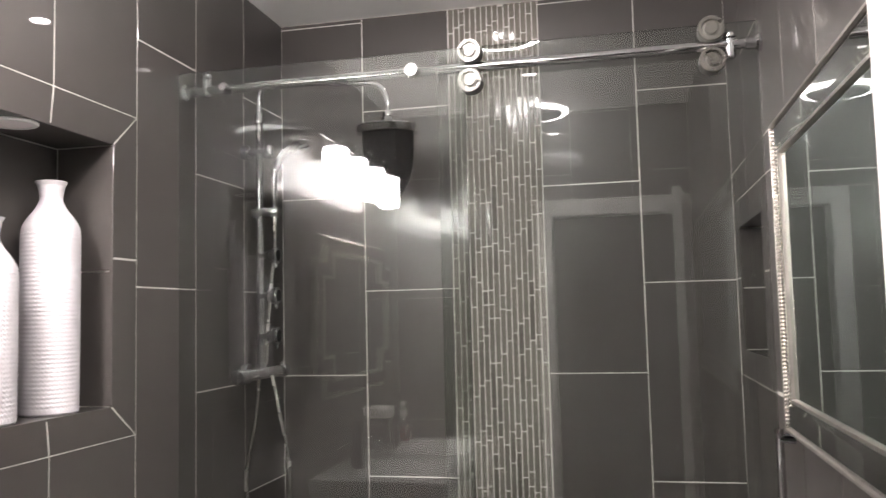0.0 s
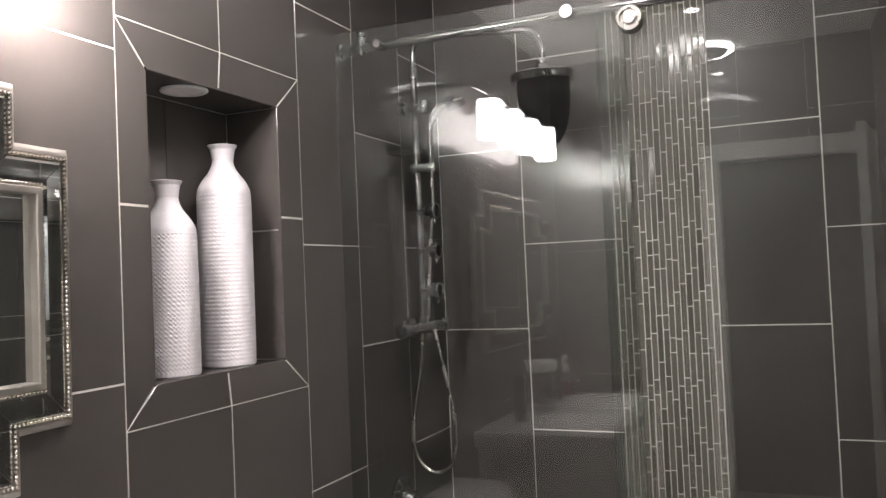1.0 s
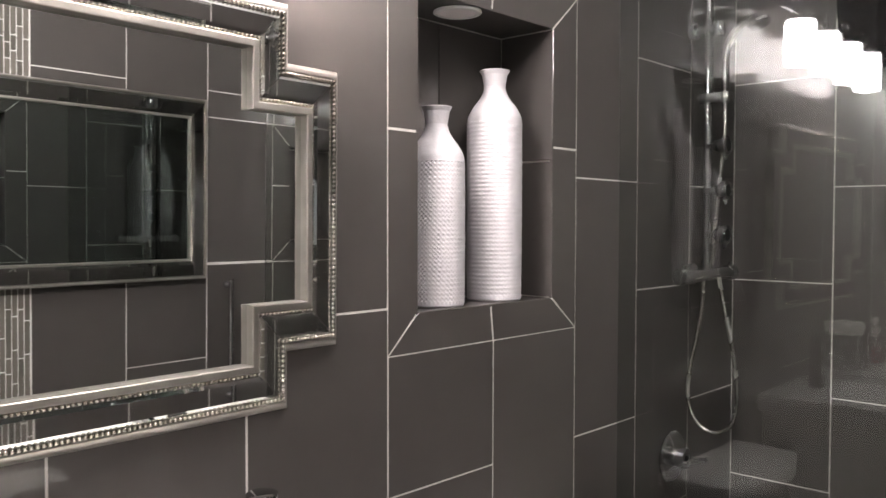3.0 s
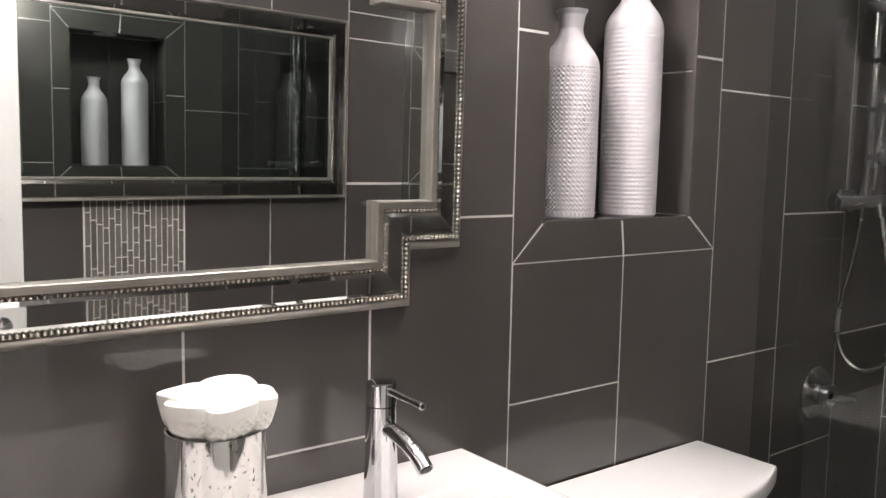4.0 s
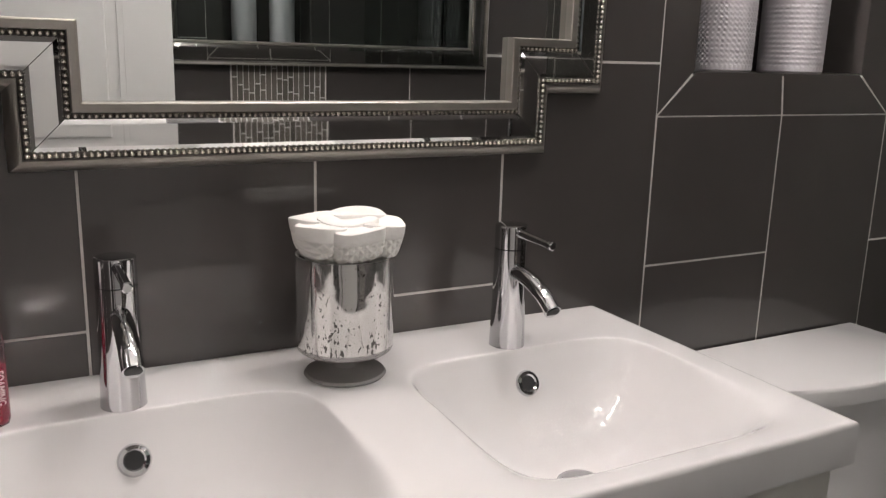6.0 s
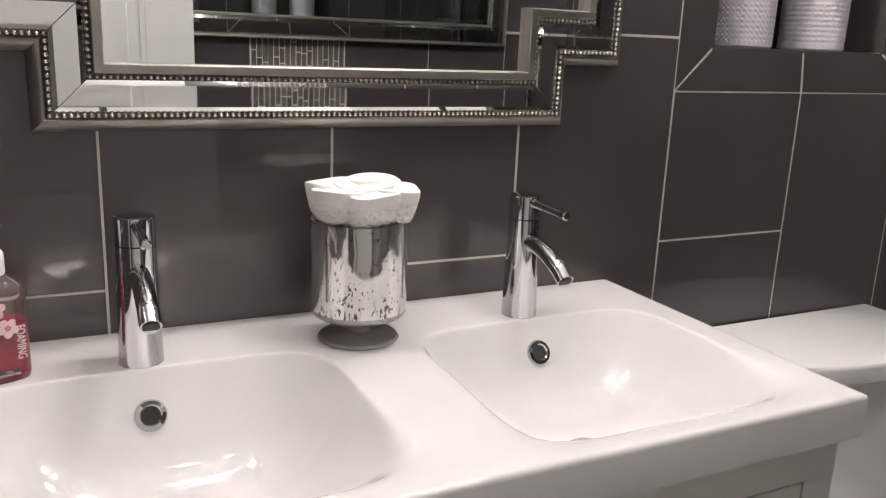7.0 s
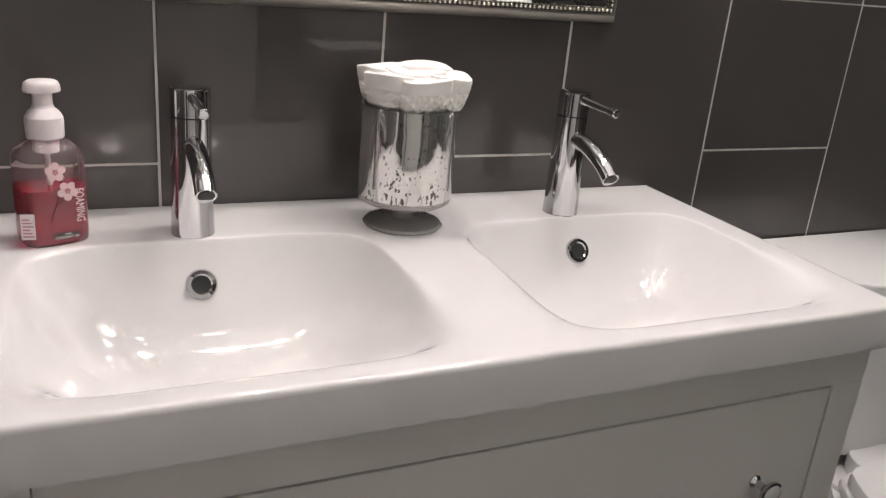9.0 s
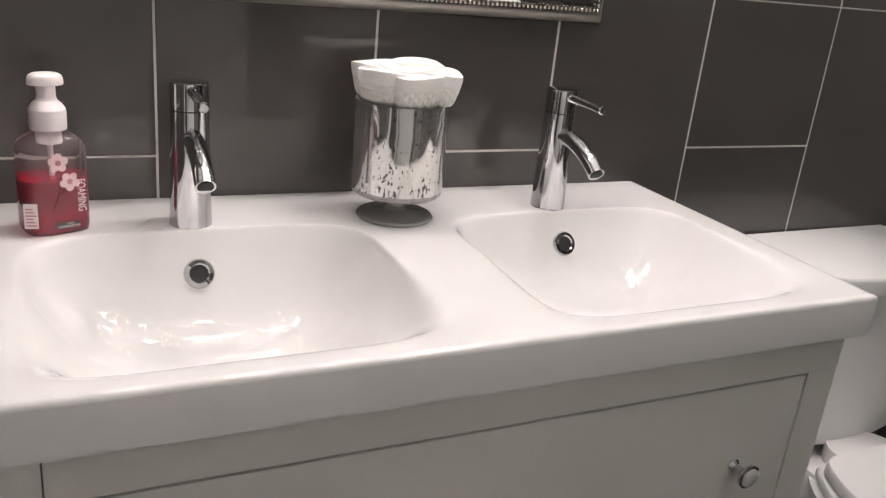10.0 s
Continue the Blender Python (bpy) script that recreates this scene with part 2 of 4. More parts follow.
# ---- structure ----
WIDE, SOUTH, NORTH, HIGH = 1.5, -1.36, 1.5, 2.535
T = 0.0007
NICHE = (0.0, 0.61, 1.229, 2.0)          # outer edge of the mitred border: y0, y1, z0, z1
NICHE_IN = (0.078, 0.514, 1.305, 1.915)
NICHE_DEEP = 0.15
WASH = (0.90, 1.49, 1.295, 1.815)        # the shower niche in the east wall
WASH_IN = (0.985, 1.405, 1.372, 1.735)
y0, y1, z0, z1 = NICHE_IN
wall_west = part("wall_west", boxes((-0.25, -T, SOUTH - 0.1, y0 - 0.005, 0, HIGH), (-0.25, -T, y1 + 0.005, NORTH + 0.1, 0, HIGH), (-0.25, -T, y0 - 0.005, y1 + 0.005, 0, z0 - 0.005),
                                   (-0.25, -T, y0 - 0.005, y1 + 0.005, z1 + 0.005, HIGH), (-0.25, -NICHE_DEEP - 0.005, y0 - 0.005, y1 + 0.005, z0 - 0.005, z1 + 0.005)), GROUT)
tagged(wall_west, "wall of large dark grey glossy tiles with pale grout", "wall", kind="structure")
y0, y1, z0, z1 = WASH_IN
wall_east = part("wall_east", boxes((WIDE + T, WIDE + 0.25, SOUTH - 0.1, y0 - 0.005, 0, HIGH), (WIDE + T, WIDE + 0.25, y1 + 0.005, NORTH + 0.1, 0, HIGH), (WIDE + T, WIDE + 0.25, y0 - 0.005, y1 + 0.005, 0, z0 - 0.005),
                                   (WIDE + T, WIDE + 0.25, y0 - 0.005, y1 + 0.005, z1 + 0.005, HIGH), (WIDE + 0.105, WIDE + 0.25, y0 - 0.005, y1 + 0.005, z0 - 0.005, z1 + 0.005)), GROUT)
tagged(wall_east, "wall of large dark grey glossy tiles with pale grout and a mosaic strip", "wall", kind="structure")
wall_north = part("wall_north", boxes((-T, WIDE + T, NORTH + T, NORTH + 0.1, 0, HIGH)), GROUT)
tagged(wall_north, "shower wall of large dark grey tiles with a mosaic strip", "wall", kind="structure")
DOOR0, DOOR1, DOOR_H = 0.79, 1.47, 2.0
wall_south = part("wall_south", boxes((-T, DOOR0, SOUTH - 0.12, SOUTH - T, 0, HIGH), (DOOR1, WIDE + T, SOUTH - 0.12, SOUTH - T, 0, HIGH), (DOOR0, DOOR1, SOUTH - 0.12, SOUTH - T, DOOR_H, HIGH)), GROUT)
tagged(wall_south, "dark tiled wall with an open doorway", "wall", kind="structure")
trim = part("door_casing", boxes((DOOR0 - 0.07, DOOR0 + 0.012, SOUTH - 0.13, SOUTH + 0.016, 0, DOOR_H + 0.07), (DOOR1 - 0.012, WIDE - 0.002, SOUTH - 0.13, SOUTH + 0.016, 0, DOOR_H + 0.07),
                                 (DOOR0 + 0.012, DOOR1 - 0.012, SOUTH - 0.13, SOUTH + 0.016, DOOR_H - 0.012, DOOR_H + 0.07), bevel=0.003), WHITE_PAINT)
tagged(trim, "white painted wooden door casing", "trim", kind="structure")
hall = part("hall_wall", boxes((0.0, 2.2, SOUTH - 1.6, SOUTH - 1.5, 0, 2.5), (-0.1, 0.0, SOUTH - 1.6, SOUTH - 0.12, 0, 2.5), (2.2, 2.3, SOUTH - 1.6, SOUTH - 0.12, 0, 2.5), (WIDE + 0.25, 2.2, SOUTH - 0.22, SOUTH - 0.12, 0, 2.5)), HALL)
tagged(hall, "dim grey painted hallway wall", "wall", kind="structure")
hall_ceiling = part("hall_ceiling", boxes((-0.1, 2.3, SOUTH - 1.6, SOUTH - 0.12, 2.5, 2.55)), PLASTER)
tagged(hall_ceiling, "white hallway ceiling", "ceiling", kind="structure")
floor = part("floor", boxes((-0.25, 2.3, SOUTH - 1.6, NORTH + 0.1, -0.1, -0.004)), GROUT)
tagged(floor, "dark grey tiled floor", "floor", kind="structure")
ceiling = part("ceiling", boxes((-0.25, WIDE + 0.25, SOUTH - 0.12, NORTH + 0.1, HIGH, HIGH + 0.1)), PLASTER)
tagged(ceiling, "white painted ceiling", "ceiling", kind="structure")
curb = part("shower_curb", boxes((0.002, WIDE - 0.002, 0.75, 0.88, 0, 0.1), bevel=0.006), TILE)
tagged(curb, "low dark tiled shower curb", "curb", kind="structure")


# ---- lights ----
def spot(x, y):
    t = thing("ceiling_downlight", (x, y, HIGH), "small round recessed ceiling downlight, lit", "downlight", "ceiling downlights")
    part("trim_ring", lathe([(0.058, -0.0005), (0.06, -0.003), (0.056, -0.006), (0.034, -0.005), (0.0305, -0.0005)], 40), WHITE_PAINT, t, smooth=True)
    part("lens", lathe([(0.0, -0.004), (0.03, -0.004), (0.03, -0.001), (0, -0.001)], 40), SPOT_LIT, t, "glowing lens", smooth=True)


spot(0.75, 1.2)
spot(0.79, -0.62)
ring = thing("ceiling_light", (0.745, -0.04, HIGH), "round flush ceiling fixture with a lit rim and metal centre", "ceiling light")
part("base", lathe([(0, -0.001), (0.136, -0.001), (0.138, -0.02), (0.126, -0.03), (0, -0.034)], 64), STEEL, ring, "brushed metal centre", smooth=True)
part("rim", lathe([(0.14, -0.001), (0.168, -0.001), (0.17, -0.012), (0.163, -0.024), (0.15, -0.026), (0.14, -0.02), (0.14, -0.001)], 64), RING_LIT, ring, "glowing rim", smooth=True)

LAMP_Y = (-0.185, -0.43, -0.675, -0.92)
lamp = thing("vanity_light", (0, -0.552, 2.2), "chrome wall lamp with four lit white cylinder shades above the mirror", "wall lamp")
part("back_plate", boxes((0.001, 0.022, -0.11, 0.11, -0.055, 0.055), bevel=0.006), CHROME, lamp, smooth=True)
part("bar", tube([(0.045, -0.42, 0.0), (0.045, 0.42, 0.0)], 0.009), CHROME, lamp, smooth=True)
part("stem", tube([(0.02, 0, 0), (0.045, 0, 0)], 0.012), CHROME, lamp, smooth=True)
for y in LAMP_Y:
    y = y + 0.552
    part("arm", tube(curve_points([(0.045, y, 0.0), (0.065, y, 0.026), (0.088, y, 0.02), (0.092, y, -0.02), (0.092, y, -0.05)], 8), 0.005, 12), CHROME, lamp, smooth=True)
    s = part("shade", lathe([(0.02, -0.052), (0.046, -0.053), (0.0485, -0.058), (0.05, -0.07), (0.05, -0.194), (0.048, -0.198), (0.045, -0.194), (0.045, -0.07), (0.02, -0.058)], 40, Matrix.Translation((0.092, y, 0))), SHADE, lamp, "lit white opal glass shade", smooth=True)
    part("cap", lathe([(0, -0.03), (0.016, -0.032), (0.022, -0.04), (0.022, -0.0515), (0, -0.0515)], 24, Matrix.Translation((0.092, y, 0))), CHROME, s, smooth=True)


# ---- mirrors ----
def inset(poly, d):
    out = []
    n = len(poly)
    for k in range(n):
        a, b, c = Vector(poly[k - 1]), Vector(poly[k]), Vector(poly[(k + 1) % n])
        n1, n2 = (b - a).normalized(), (c - b).normalized()
        p1, p2 = Vector((-n1.y, n1.x)), Vector((-n2.y, n2.x))
        out.append(b + d * (p1 + p2))
    return out


def band(poly, steps, put):
    """A frame moulding: (inset, height) steps swept round the outline."""
    bm = bmesh.new()
    rings = [[bm.verts.new(put(p.x, p.y, h)) for p in inset(poly, d)] for d, h in steps]
    for a, b in zip(rings, rings[1:]):
        for k in range(len(poly)):
            j = (k + 1) % len(poly)
            bm.faces.new((a[k], a[j], b[j], b[k]))
    return bm


def along(poly, d, pitch):
    pts = inset(poly, d)
    out = []
    for k, a in enumerate(pts):
        b = pts[(k + 1) % len(pts)]
        n = max(1, round((b - a).length / pitch))
        out += [a + (b - a) * (i / n) for i in range(n)]
    return out


def bead_mesh(r):
    bm = bmesh.new()
    bmesh.ops.create_icosphere(bm, subdivisions=1, radius=r)
    me = bpy.data.meshes.new("bead")
    bm.to_mesh(me)
    bm.free()
    me.materials.append(BEAD)
    me.polygons.foreach_set("use_smooth", [True] * len(me.polygons))
    return me


def mirror_strips(ob, poly, put, cuts, rises):
    """Bevelled mirror strips, one to each side of the frame."""
    rows_in = [inset(poly, q) for q in cuts]
    n = len(poly)
    for q in range(n):
        j = (q + 1) % n
        bm = bmesh.new()
        rows = [[bm.verts.new(put(p.x, p.y, h)) for p in (s[q] + (s[j] - s[q]).normalized() * 0.0006, s[j] - (s[j] - s[q]).normalized() * 0.0006)] for s, h in zip(rows_in, rises)]
        for u, v in zip(rows, rows[1:]):
            bm.faces.new((u[0], u[1], v[1], v[0]))
        part("mirror_strip", bm, BEVEL, ob, "bevelled mirror strip")


def mirror_pane(ob, poly, put, d, mat):
    bm = bmesh.new()
    bm.faces.new([bm.verts.new(put(p.x, p.y, 0.0135)) for p in inset(poly, d)])
    bm.faces.new([bm.verts.new(put(p.x, p.y, 0.002)) for p in inset(poly, d)][::-1])
    part("mirror_glass", bm, mat, ob, "clear mirror glass")


def beaded_mirror(ob, poly, put):
    """Outer silver rim, bead row, bevelled mirror strips, bead row, raised inner rim, mirror glass."""
    rim = part("outer_rim", band(poly, [(-0.0065, 0.001), (-0.006, 0.007), (0.0, 0.015), (0.0055, 0.0215), (0.0085, 0.0222), (0.0098, 0.019)], put), SILVER, ob, "brushed silver outer rim", smooth=True)
    part("inner_rim", band(poly, [(0.0635, 0.019), (0.0635, 0.028), (0.0645, 0.0292), (0.0738, 0.0296), (0.0755, 0.0285), (0.0760, 0.012)], put), SILVER, ob, "raised silver inner rim")
    # channel floor in a darker silver than the rims
    part("bead_channel", band(poly, [(0.0096, 0.0195), (0.019, 0.0175), (0.055, 0.0175), (0.0638, 0.0195)], put), CHANNEL, ob, "dark silver bead channel")
    mirror_strips(ob, poly, put, (0.0178, 0.0235, 0.0495, 0.0556), (0.0207, 0.0225, 0.0225, 0.0207))
    me = bead_mesh(0.0037)
    high = []
    for p in along(poly, 0.0138, 0.0076):
        place = put(p.x, p.y, 0.0228)
        if p.y > 1.52:
            high.append(place)
            continue
        o = new("bead", me)
        o.parent = rim
        o.location = place
    for name, places in (("upper_beading", high), ("inner_beading", [put(p.x, p.y, 0.0228) for p in along(poly, 0.0598, 0.0076)])):
        bm = bmesh.new()
        for c in places:
            bmesh.ops.create_icosphere(bm, subdivisions=1, radius=0.0037, matrix=Matrix.Translation(c))
        part(name, bm, BEAD, ob, smooth=True)["kind"] = "stuff"
    mirror_pane(ob, poly, put, 0.0757, MIRROR)


def bevel_mirror(ob, poly, put):
    """Thin silver rims either side of wide bevelled mirror strips."""
    part("outer_rim", band(poly, [(0.001, 0.014), (0, 0.016), (0, 0.0225), (0.002, 0.024), (0.006, 0.0235), (0.0085, 0.0185)], put), SILVER, ob, "thin silver outer rim")
    part("inner_rim", band(poly, [(0.0612, 0.0165), (0.062, 0.0195), (0.0635, 0.0205), (0.0685, 0.0202), (0.0705, 0.012)], put), SILVER, ob, "thin silver inner rim")
    part("side_band", band(poly, [(0.004, -0.004), (0.004, 0.015)], put), DARK, ob)
    mirror_strips(ob, poly, put, (0.0083, 0.013, 0.050, 0.0615), (0.0175, 0.0195, 0.0195, 0.0165))
    north = max(p[0] for p in poly)
    for d in (0.0095, 0.0565):
        bm = bmesh.new()
        for p in along(poly, d, 0.0078):
            if abs(p.x - (north - d)) < 1e-4:
                bmesh.ops.create_icosphere(bm, subdivisions=1, radius=0.0034, matrix=Matrix.Translation(put(p.x, p.y, 0.0205)))
        part("edge_beading", bm, BEAD, ob, smooth=True)["kind"] = "stuff"
    mirror_pane(ob, poly, put, 0.0703, DIM_MIRROR)


Y0, Y1, Z0, Z1, SY, SZ = -0.982, -0.241, 1.181, 1.816, 0.104, 0.0925
steps = [(Y0, Z0), (Y1, Z0), (Y1, Z0 + SZ), (Y1 + SY, Z0 + SZ), (Y1 + SY, Z1 - SZ), (Y1, Z1 - SZ), (Y1, Z1), (Y0, Z1), (Y0, Z1 - SZ), (Y0 - SY, Z1 - SZ), (Y0 - SY, Z0 + SZ), (Y0, Z0 + SZ)]
vm = thing("vanity_mirror", (0.014, -0.61, 1.5), "wall mirror with stepped corners and a beaded silver mirrored frame", "mirror")
vm.rotation_euler = (0, radians(0.6), radians(1.3))      # it hangs a little askew
beaded_mirror(vm, steps, lambda y, z, h: Vector((h, y + 0.61, z - 1.5)))
em = thing("wall_mirror", (WIDE, 0, 0), "wide rectangular mirror with thin silver edges above the mosaic strip", "mirror")
# the wide mirror hangs on a shallow batten, a little off the tiles
part("backing", boxes((-0.015, -0.0005, -0.84, 0.54, 1.29, 1.83)), DARK, em)
bevel_mirror(em, [(-0.885, 1.25), (-0.885, 1.868), (0.585, 1.868), (0.585, 1.25)][::-1], lambda y, z, h: Vector((-h - 0.014, y, z)))


# ---- shower ----
RAIL_Y, RAIL_Z = 0.835, 2.122
shower = thing("shower_screen", (0, RAIL_Y, 0), "frameless clear glass sliding shower screen on a chrome rail", "shower screen")
fixed = part("fixed_panel", boxes((-0.008, 0.79, -0.034, -0.026, 0.101, 2.165), bevel=0.001), GLASS, shower, "clear fixed glass panel")
slide = part("sliding_panel", boxes((0.715, WIDE - 0.003, 0.026, 0.034, 0.112, 2.185), bevel=0.001), GLASS, shower, "clear sliding glass door")
for g in (fixed, slide):
    g.visible_shadow = False
part("rail", tube([(0.03, 0, RAIL_Z), (WIDE - 0.03, 0, RAIL_Z)], 0.0125, 20), CHROME, shower, smooth=True)
for x, up in ((0.069, 0.016), (WIDE - 0.072, 0.0)):
    b = part("rail_bracket", lathe([(0, 0.028), (0.012, 0.028), (0.014, 0.024), (0.014, 0.018), (0.011, 0.016), (0.0135, 0.012), (0.0135, -0.03), (0.011, -0.034), (0, -0.034)], 24, Matrix.Translation((x, 0, RAIL_Z + up))), CHROME, shower, smooth=True)
for x, s in ((0.002, 1), (WIDE - 0.002, -1)):
    part("rail_flange", lathe([(0, 0), (0.022, 0), (0.022, 0.006), (0.016, 0.012), (0.016, 0.035), (0, 0.035)], 24, Matrix.Translation((x, 0, RAIL_Z)) @ Matrix.Rotation(radians(90 * s), 4, "Y")), CHROME, shower, smooth=True)
for x, r in ((0.138, 0.0125), (0.656, 0.018)):
    part("panel_clamp", lathe([(0, -0.05), (r - 0.002, -0.05), (r, -0.047), (r, -0.036), (0.010, -0.034), (0.010, 0.0), (0, 0)], 28, Matrix.Translation((x, 0, RAIL_Z - 0.006)) @ Matrix.Rotation(radians(-90), 4, "X")), CHROME, shower, smooth=True)
for x in (0.801, 1.386):
    for dz in (0.038, -0.038):
        w = part("roller", lathe([(0, -0.025), (0.014, -0.025), (0.015, -0.022), (0.0155, -0.019), (0.021, -0.018), (0.0225, -0.024), (0.029, -0.024), (0.031, -0.02), (0.031, 0.012), (0, 0.012)], 36, Matrix.Translation((x, 0.0, RAIL_Z + dz)) @ Matrix.Rotation(radians(-90), 4, "X")), ROLLER, slide, "ringed steel roller", smooth=True)
part("edge_seal", boxes((0.708, 0.7145, 0.024, 0.036, 0.112, 2.185)), GLASS, slide, "clear edge seal")

grab = thing("grab_bar", (WIDE, 0.69, 1.02), "vertical chrome bar on the tiled wall beside the shower", "grab bar")
part("bar", tube([(-0.032, 0, -0.22), (-0.032, 0, 0.22)], 0.009), CHROME, grab, smooth=True)
for z in (-0.2, 0.2):
    part("mount", tube([(-0.001, 0, z), (-0.032, 0, z)], [0.012, 0.009]), CHROME, grab, smooth=True)

PY = 1.19
col = thing("shower_column", (0, PY, 0), "chrome shower column with rain head, body jets and hose", "shower")
part("riser", tube([(0.058, 0, 1.345), (0.058, 0, 2.15)], 0.0115, 20), CHROME, col, smooth=True)
part("upper_riser", tube([(0.058, 0, 2.11), (0.058, 0, 2.14), (0.058, 0, 2.145), (0.058, 0, 2.165)], [0.014, 0.014, 0.011, 0.0105], 20), CHROME, col, smooth=True)
part("rain_arm", tube(curve_points([(0.058, 0, 2.16), (0.064, 0, 2.21), (0.10, 0, 2.232), (0.25, 0, 2.225), (0.40, 0, 2.212), (0.455, 0, 2.195), (0.478, 0, 2.15), (0.48, 0, 2.105)], 8), 0.0095, 14), CHROME, col, smooth=True)
HEAD_TILT = pose(0.477, 0, 2.066, 3, 0, 0)
head = part("rain_head", lathe([(0, 0.034), (0.018, 0.032), (0.022, 0.015), (0.055, 0.011), (0.0915, 0.008), (0.0955, 0.004), (0.096, -0.015), (0.093, -0.018), (0.08, -0.018), (0, -0.018)], 56, HEAD_TILT), CHROME, col, "round chrome rain head", smooth=True)
# black form added below the head to stand for a dark patch there
part("dark_patch_form", lathe([(0, -0.0185), (0.078, -0.0185), (0.078, -0.06), (0.075, -0.1), (0.068, -0.14), (0.056, -0.175), (0.038, -0.2), (0.015, -0.212), (0, -0.213)], 48, HEAD_TILT), BLACK, head, "black tapered form added for the dark patch under the rain head", smooth=True)
part("head_joint", lathe([(0, 0.05), (0.013, 0.05), (0.015, 0.044), (0.015, 0.034), (0.012, 0.03), (0, 0.03)], 24, Matrix.Translation((0.477, 0, 2.066))), CHROME, col, smooth=True)
part("diverter", tube([(0.002, 0, 2.02), (0.02, 0, 2.02), (0.021, 0, 2.02), (0.075, 0, 2.02)], [0.022, 0.022, 0.012, 0.012]), CHROME, col, smooth=True)
part("diverter_knob", lathe([(0, 0.02), (0.013, 0.018), (0.016, 0.0), (0.016, -0.02), (0, -0.022)], 24, Matrix.Translation((0.088, 0, 2.02))), CHROME, col, smooth=True)
part("slider", boxes((0.035, 0.125, -0.016, 0.016, 1.812, 1.842), bevel=0.006), CHROME, col, smooth=True)
wand = part("hand_wand", tube(curve_points([(0.107, 0, 1.80), (0.107, 0, 1.86), (0.108, 0, 1.935), (0.117, 0, 1.975), (0.14, 0, 2.008), (0.17, 0, 2.026), (0.192, 0, 2.032)], 6), [0.008] * 6 + [0.0095] * 12 + [0.012] * 12 + [0.014] * 7, 18), CHROME, col, "curved chrome hand shower", smooth=True)
part("spray_head", lathe([(0, 0.006), (0.02, 0.005), (0.03, 0.0), (0.032, -0.008), (0.03, -0.013), (0, -0.013)], 36, pose(0.196, 0, 2.022, 0, -22, 0)), CHROME, wand, smooth=True)
part("wand_hose", tube(curve_points([(0.107, 0, 1.80), (0.106, 0, 1.72), (0.094, 0, 1.6), (0.082, 0, 1.47), (0.075, 0, 1.36)], 8), 0.0055, 12), STEEL, col, "ribbed steel hose", smooth=True)
for z in (1.692, 1.568, 1.445):
    j = part("body_jet", lathe([(0, 0.0), (0.017, 0.0), (0.0175, 0.004), (0.012, 0.007), (0.012, 0.013), (0.024, 0.016), (0.0265, 0.022), (0.0265, 0.033), (0.023, 0.037), (0.019, 0.037), (0.018, 0.034), (0, 0.034)], 32, Matrix.Translation((0.088, -0.012, z)) @ ALONG_X), CHROME, col, "round chrome body jet", smooth=True)
    part("jet_stem", tube([(0.058, -0.004, z), (0.089, -0.012, z)], 0.0095), CHROME, j, smooth=True)
    part("jet_tab", tube([(0.112, -0.012, z - 0.026), (0.118, -0.014, z - 0.038)], [0.006, 0.0045], 12), CHROME, j, smooth=True)
    part("spray_face", lathe([(0, 0.0345), (0.0178, 0.0345), (0.0178, 0.036), (0, 0.037)], 24, Matrix.Translation((0.088, -0.012, z)) @ ALONG_X), RUBBER, j, "dark nozzle face", smooth=True)
v = part("mixer_bar", tube([(0.058, -0.12, 1.33), (0.058, 0.13, 1.33)], 0.0185, 24), CHROME, col, smooth=True)
part("mixer_arm", tube([(0.0, 0, 1.33), (0.02, 0, 1.33), (0.021, 0, 1.33), (0.058, 0, 1.33)], [0.03, 0.03, 0.014, 0.014], 24), CHROME, col, smooth=True)
part("riser_base", lathe([(0, 0.0), (0.0165, 0.0), (0.0165, 0.014), (0.0145, 0.018), (0.0145, 0.03), (0, 0.03)], 28, Matrix.Translation((0.058, 0, 1.347))), CHROME, col, smooth=True)
for y in (-0.142, 0.152):
    part("mixer_handle", lathe([(0, -0.022), (0.019, -0.022), (0.0225, -0.018), (0.0225, 0.018), (0.019, 0.022), (0, 0.022)], 28, Matrix.Translation((0.058, y, 1.33)) @ ALONG_Y), CHROME, v, smooth=True)
    part("handle_peg", tube([(0.058, y, 1.35), (0.060, y, 1.362)], [0.005, 0.004], 12), CHROME, v, smooth=True)
part("hose", tube(curve_points([(0.055, -0.01, 1.325), (0.045, -0.012, 1.2), (0.022, -0.015, 1.08), (0.014, -0.017, 0.99), (0.035, -0.02, 0.92), (0.085, -0.02, 0.888), (0.138, -0.018, 0.912), (0.158, -0.016, 0.978), (0.147, -0.012, 1.1), (0.116, -0.01, 1.24), (0.098, -0.008, 1.325)], 10), 0.0058, 12), STEEL, col, "ribbed steel hose", smooth=True)

bath_mixer = thing("shower_valve", (0, 1.1, 0.82), "round chrome wall valve with lever below the hose", "valve")
part("plate", lathe([(0, 0.001), (0.07, 0.001), (0.072, 0.006), (0.066, 0.012), (0.03, 0.016), (0.028, 0.05), (0, 0.05)], 40, ALONG_X), CHROME, bath_mixer, smooth=True)
part("lever", tube([(0.045, 0.0, 0), (0.06, 0.03, -0.01), (0.062, 0.09, -0.02)], [0.012, 0.01, 0.007]), CHROME, bath_mixer, smooth=True)


# ---- vanity ----
SX, SY0, SY1, TOP = 0.515, -1.135, -0.105, 0.905


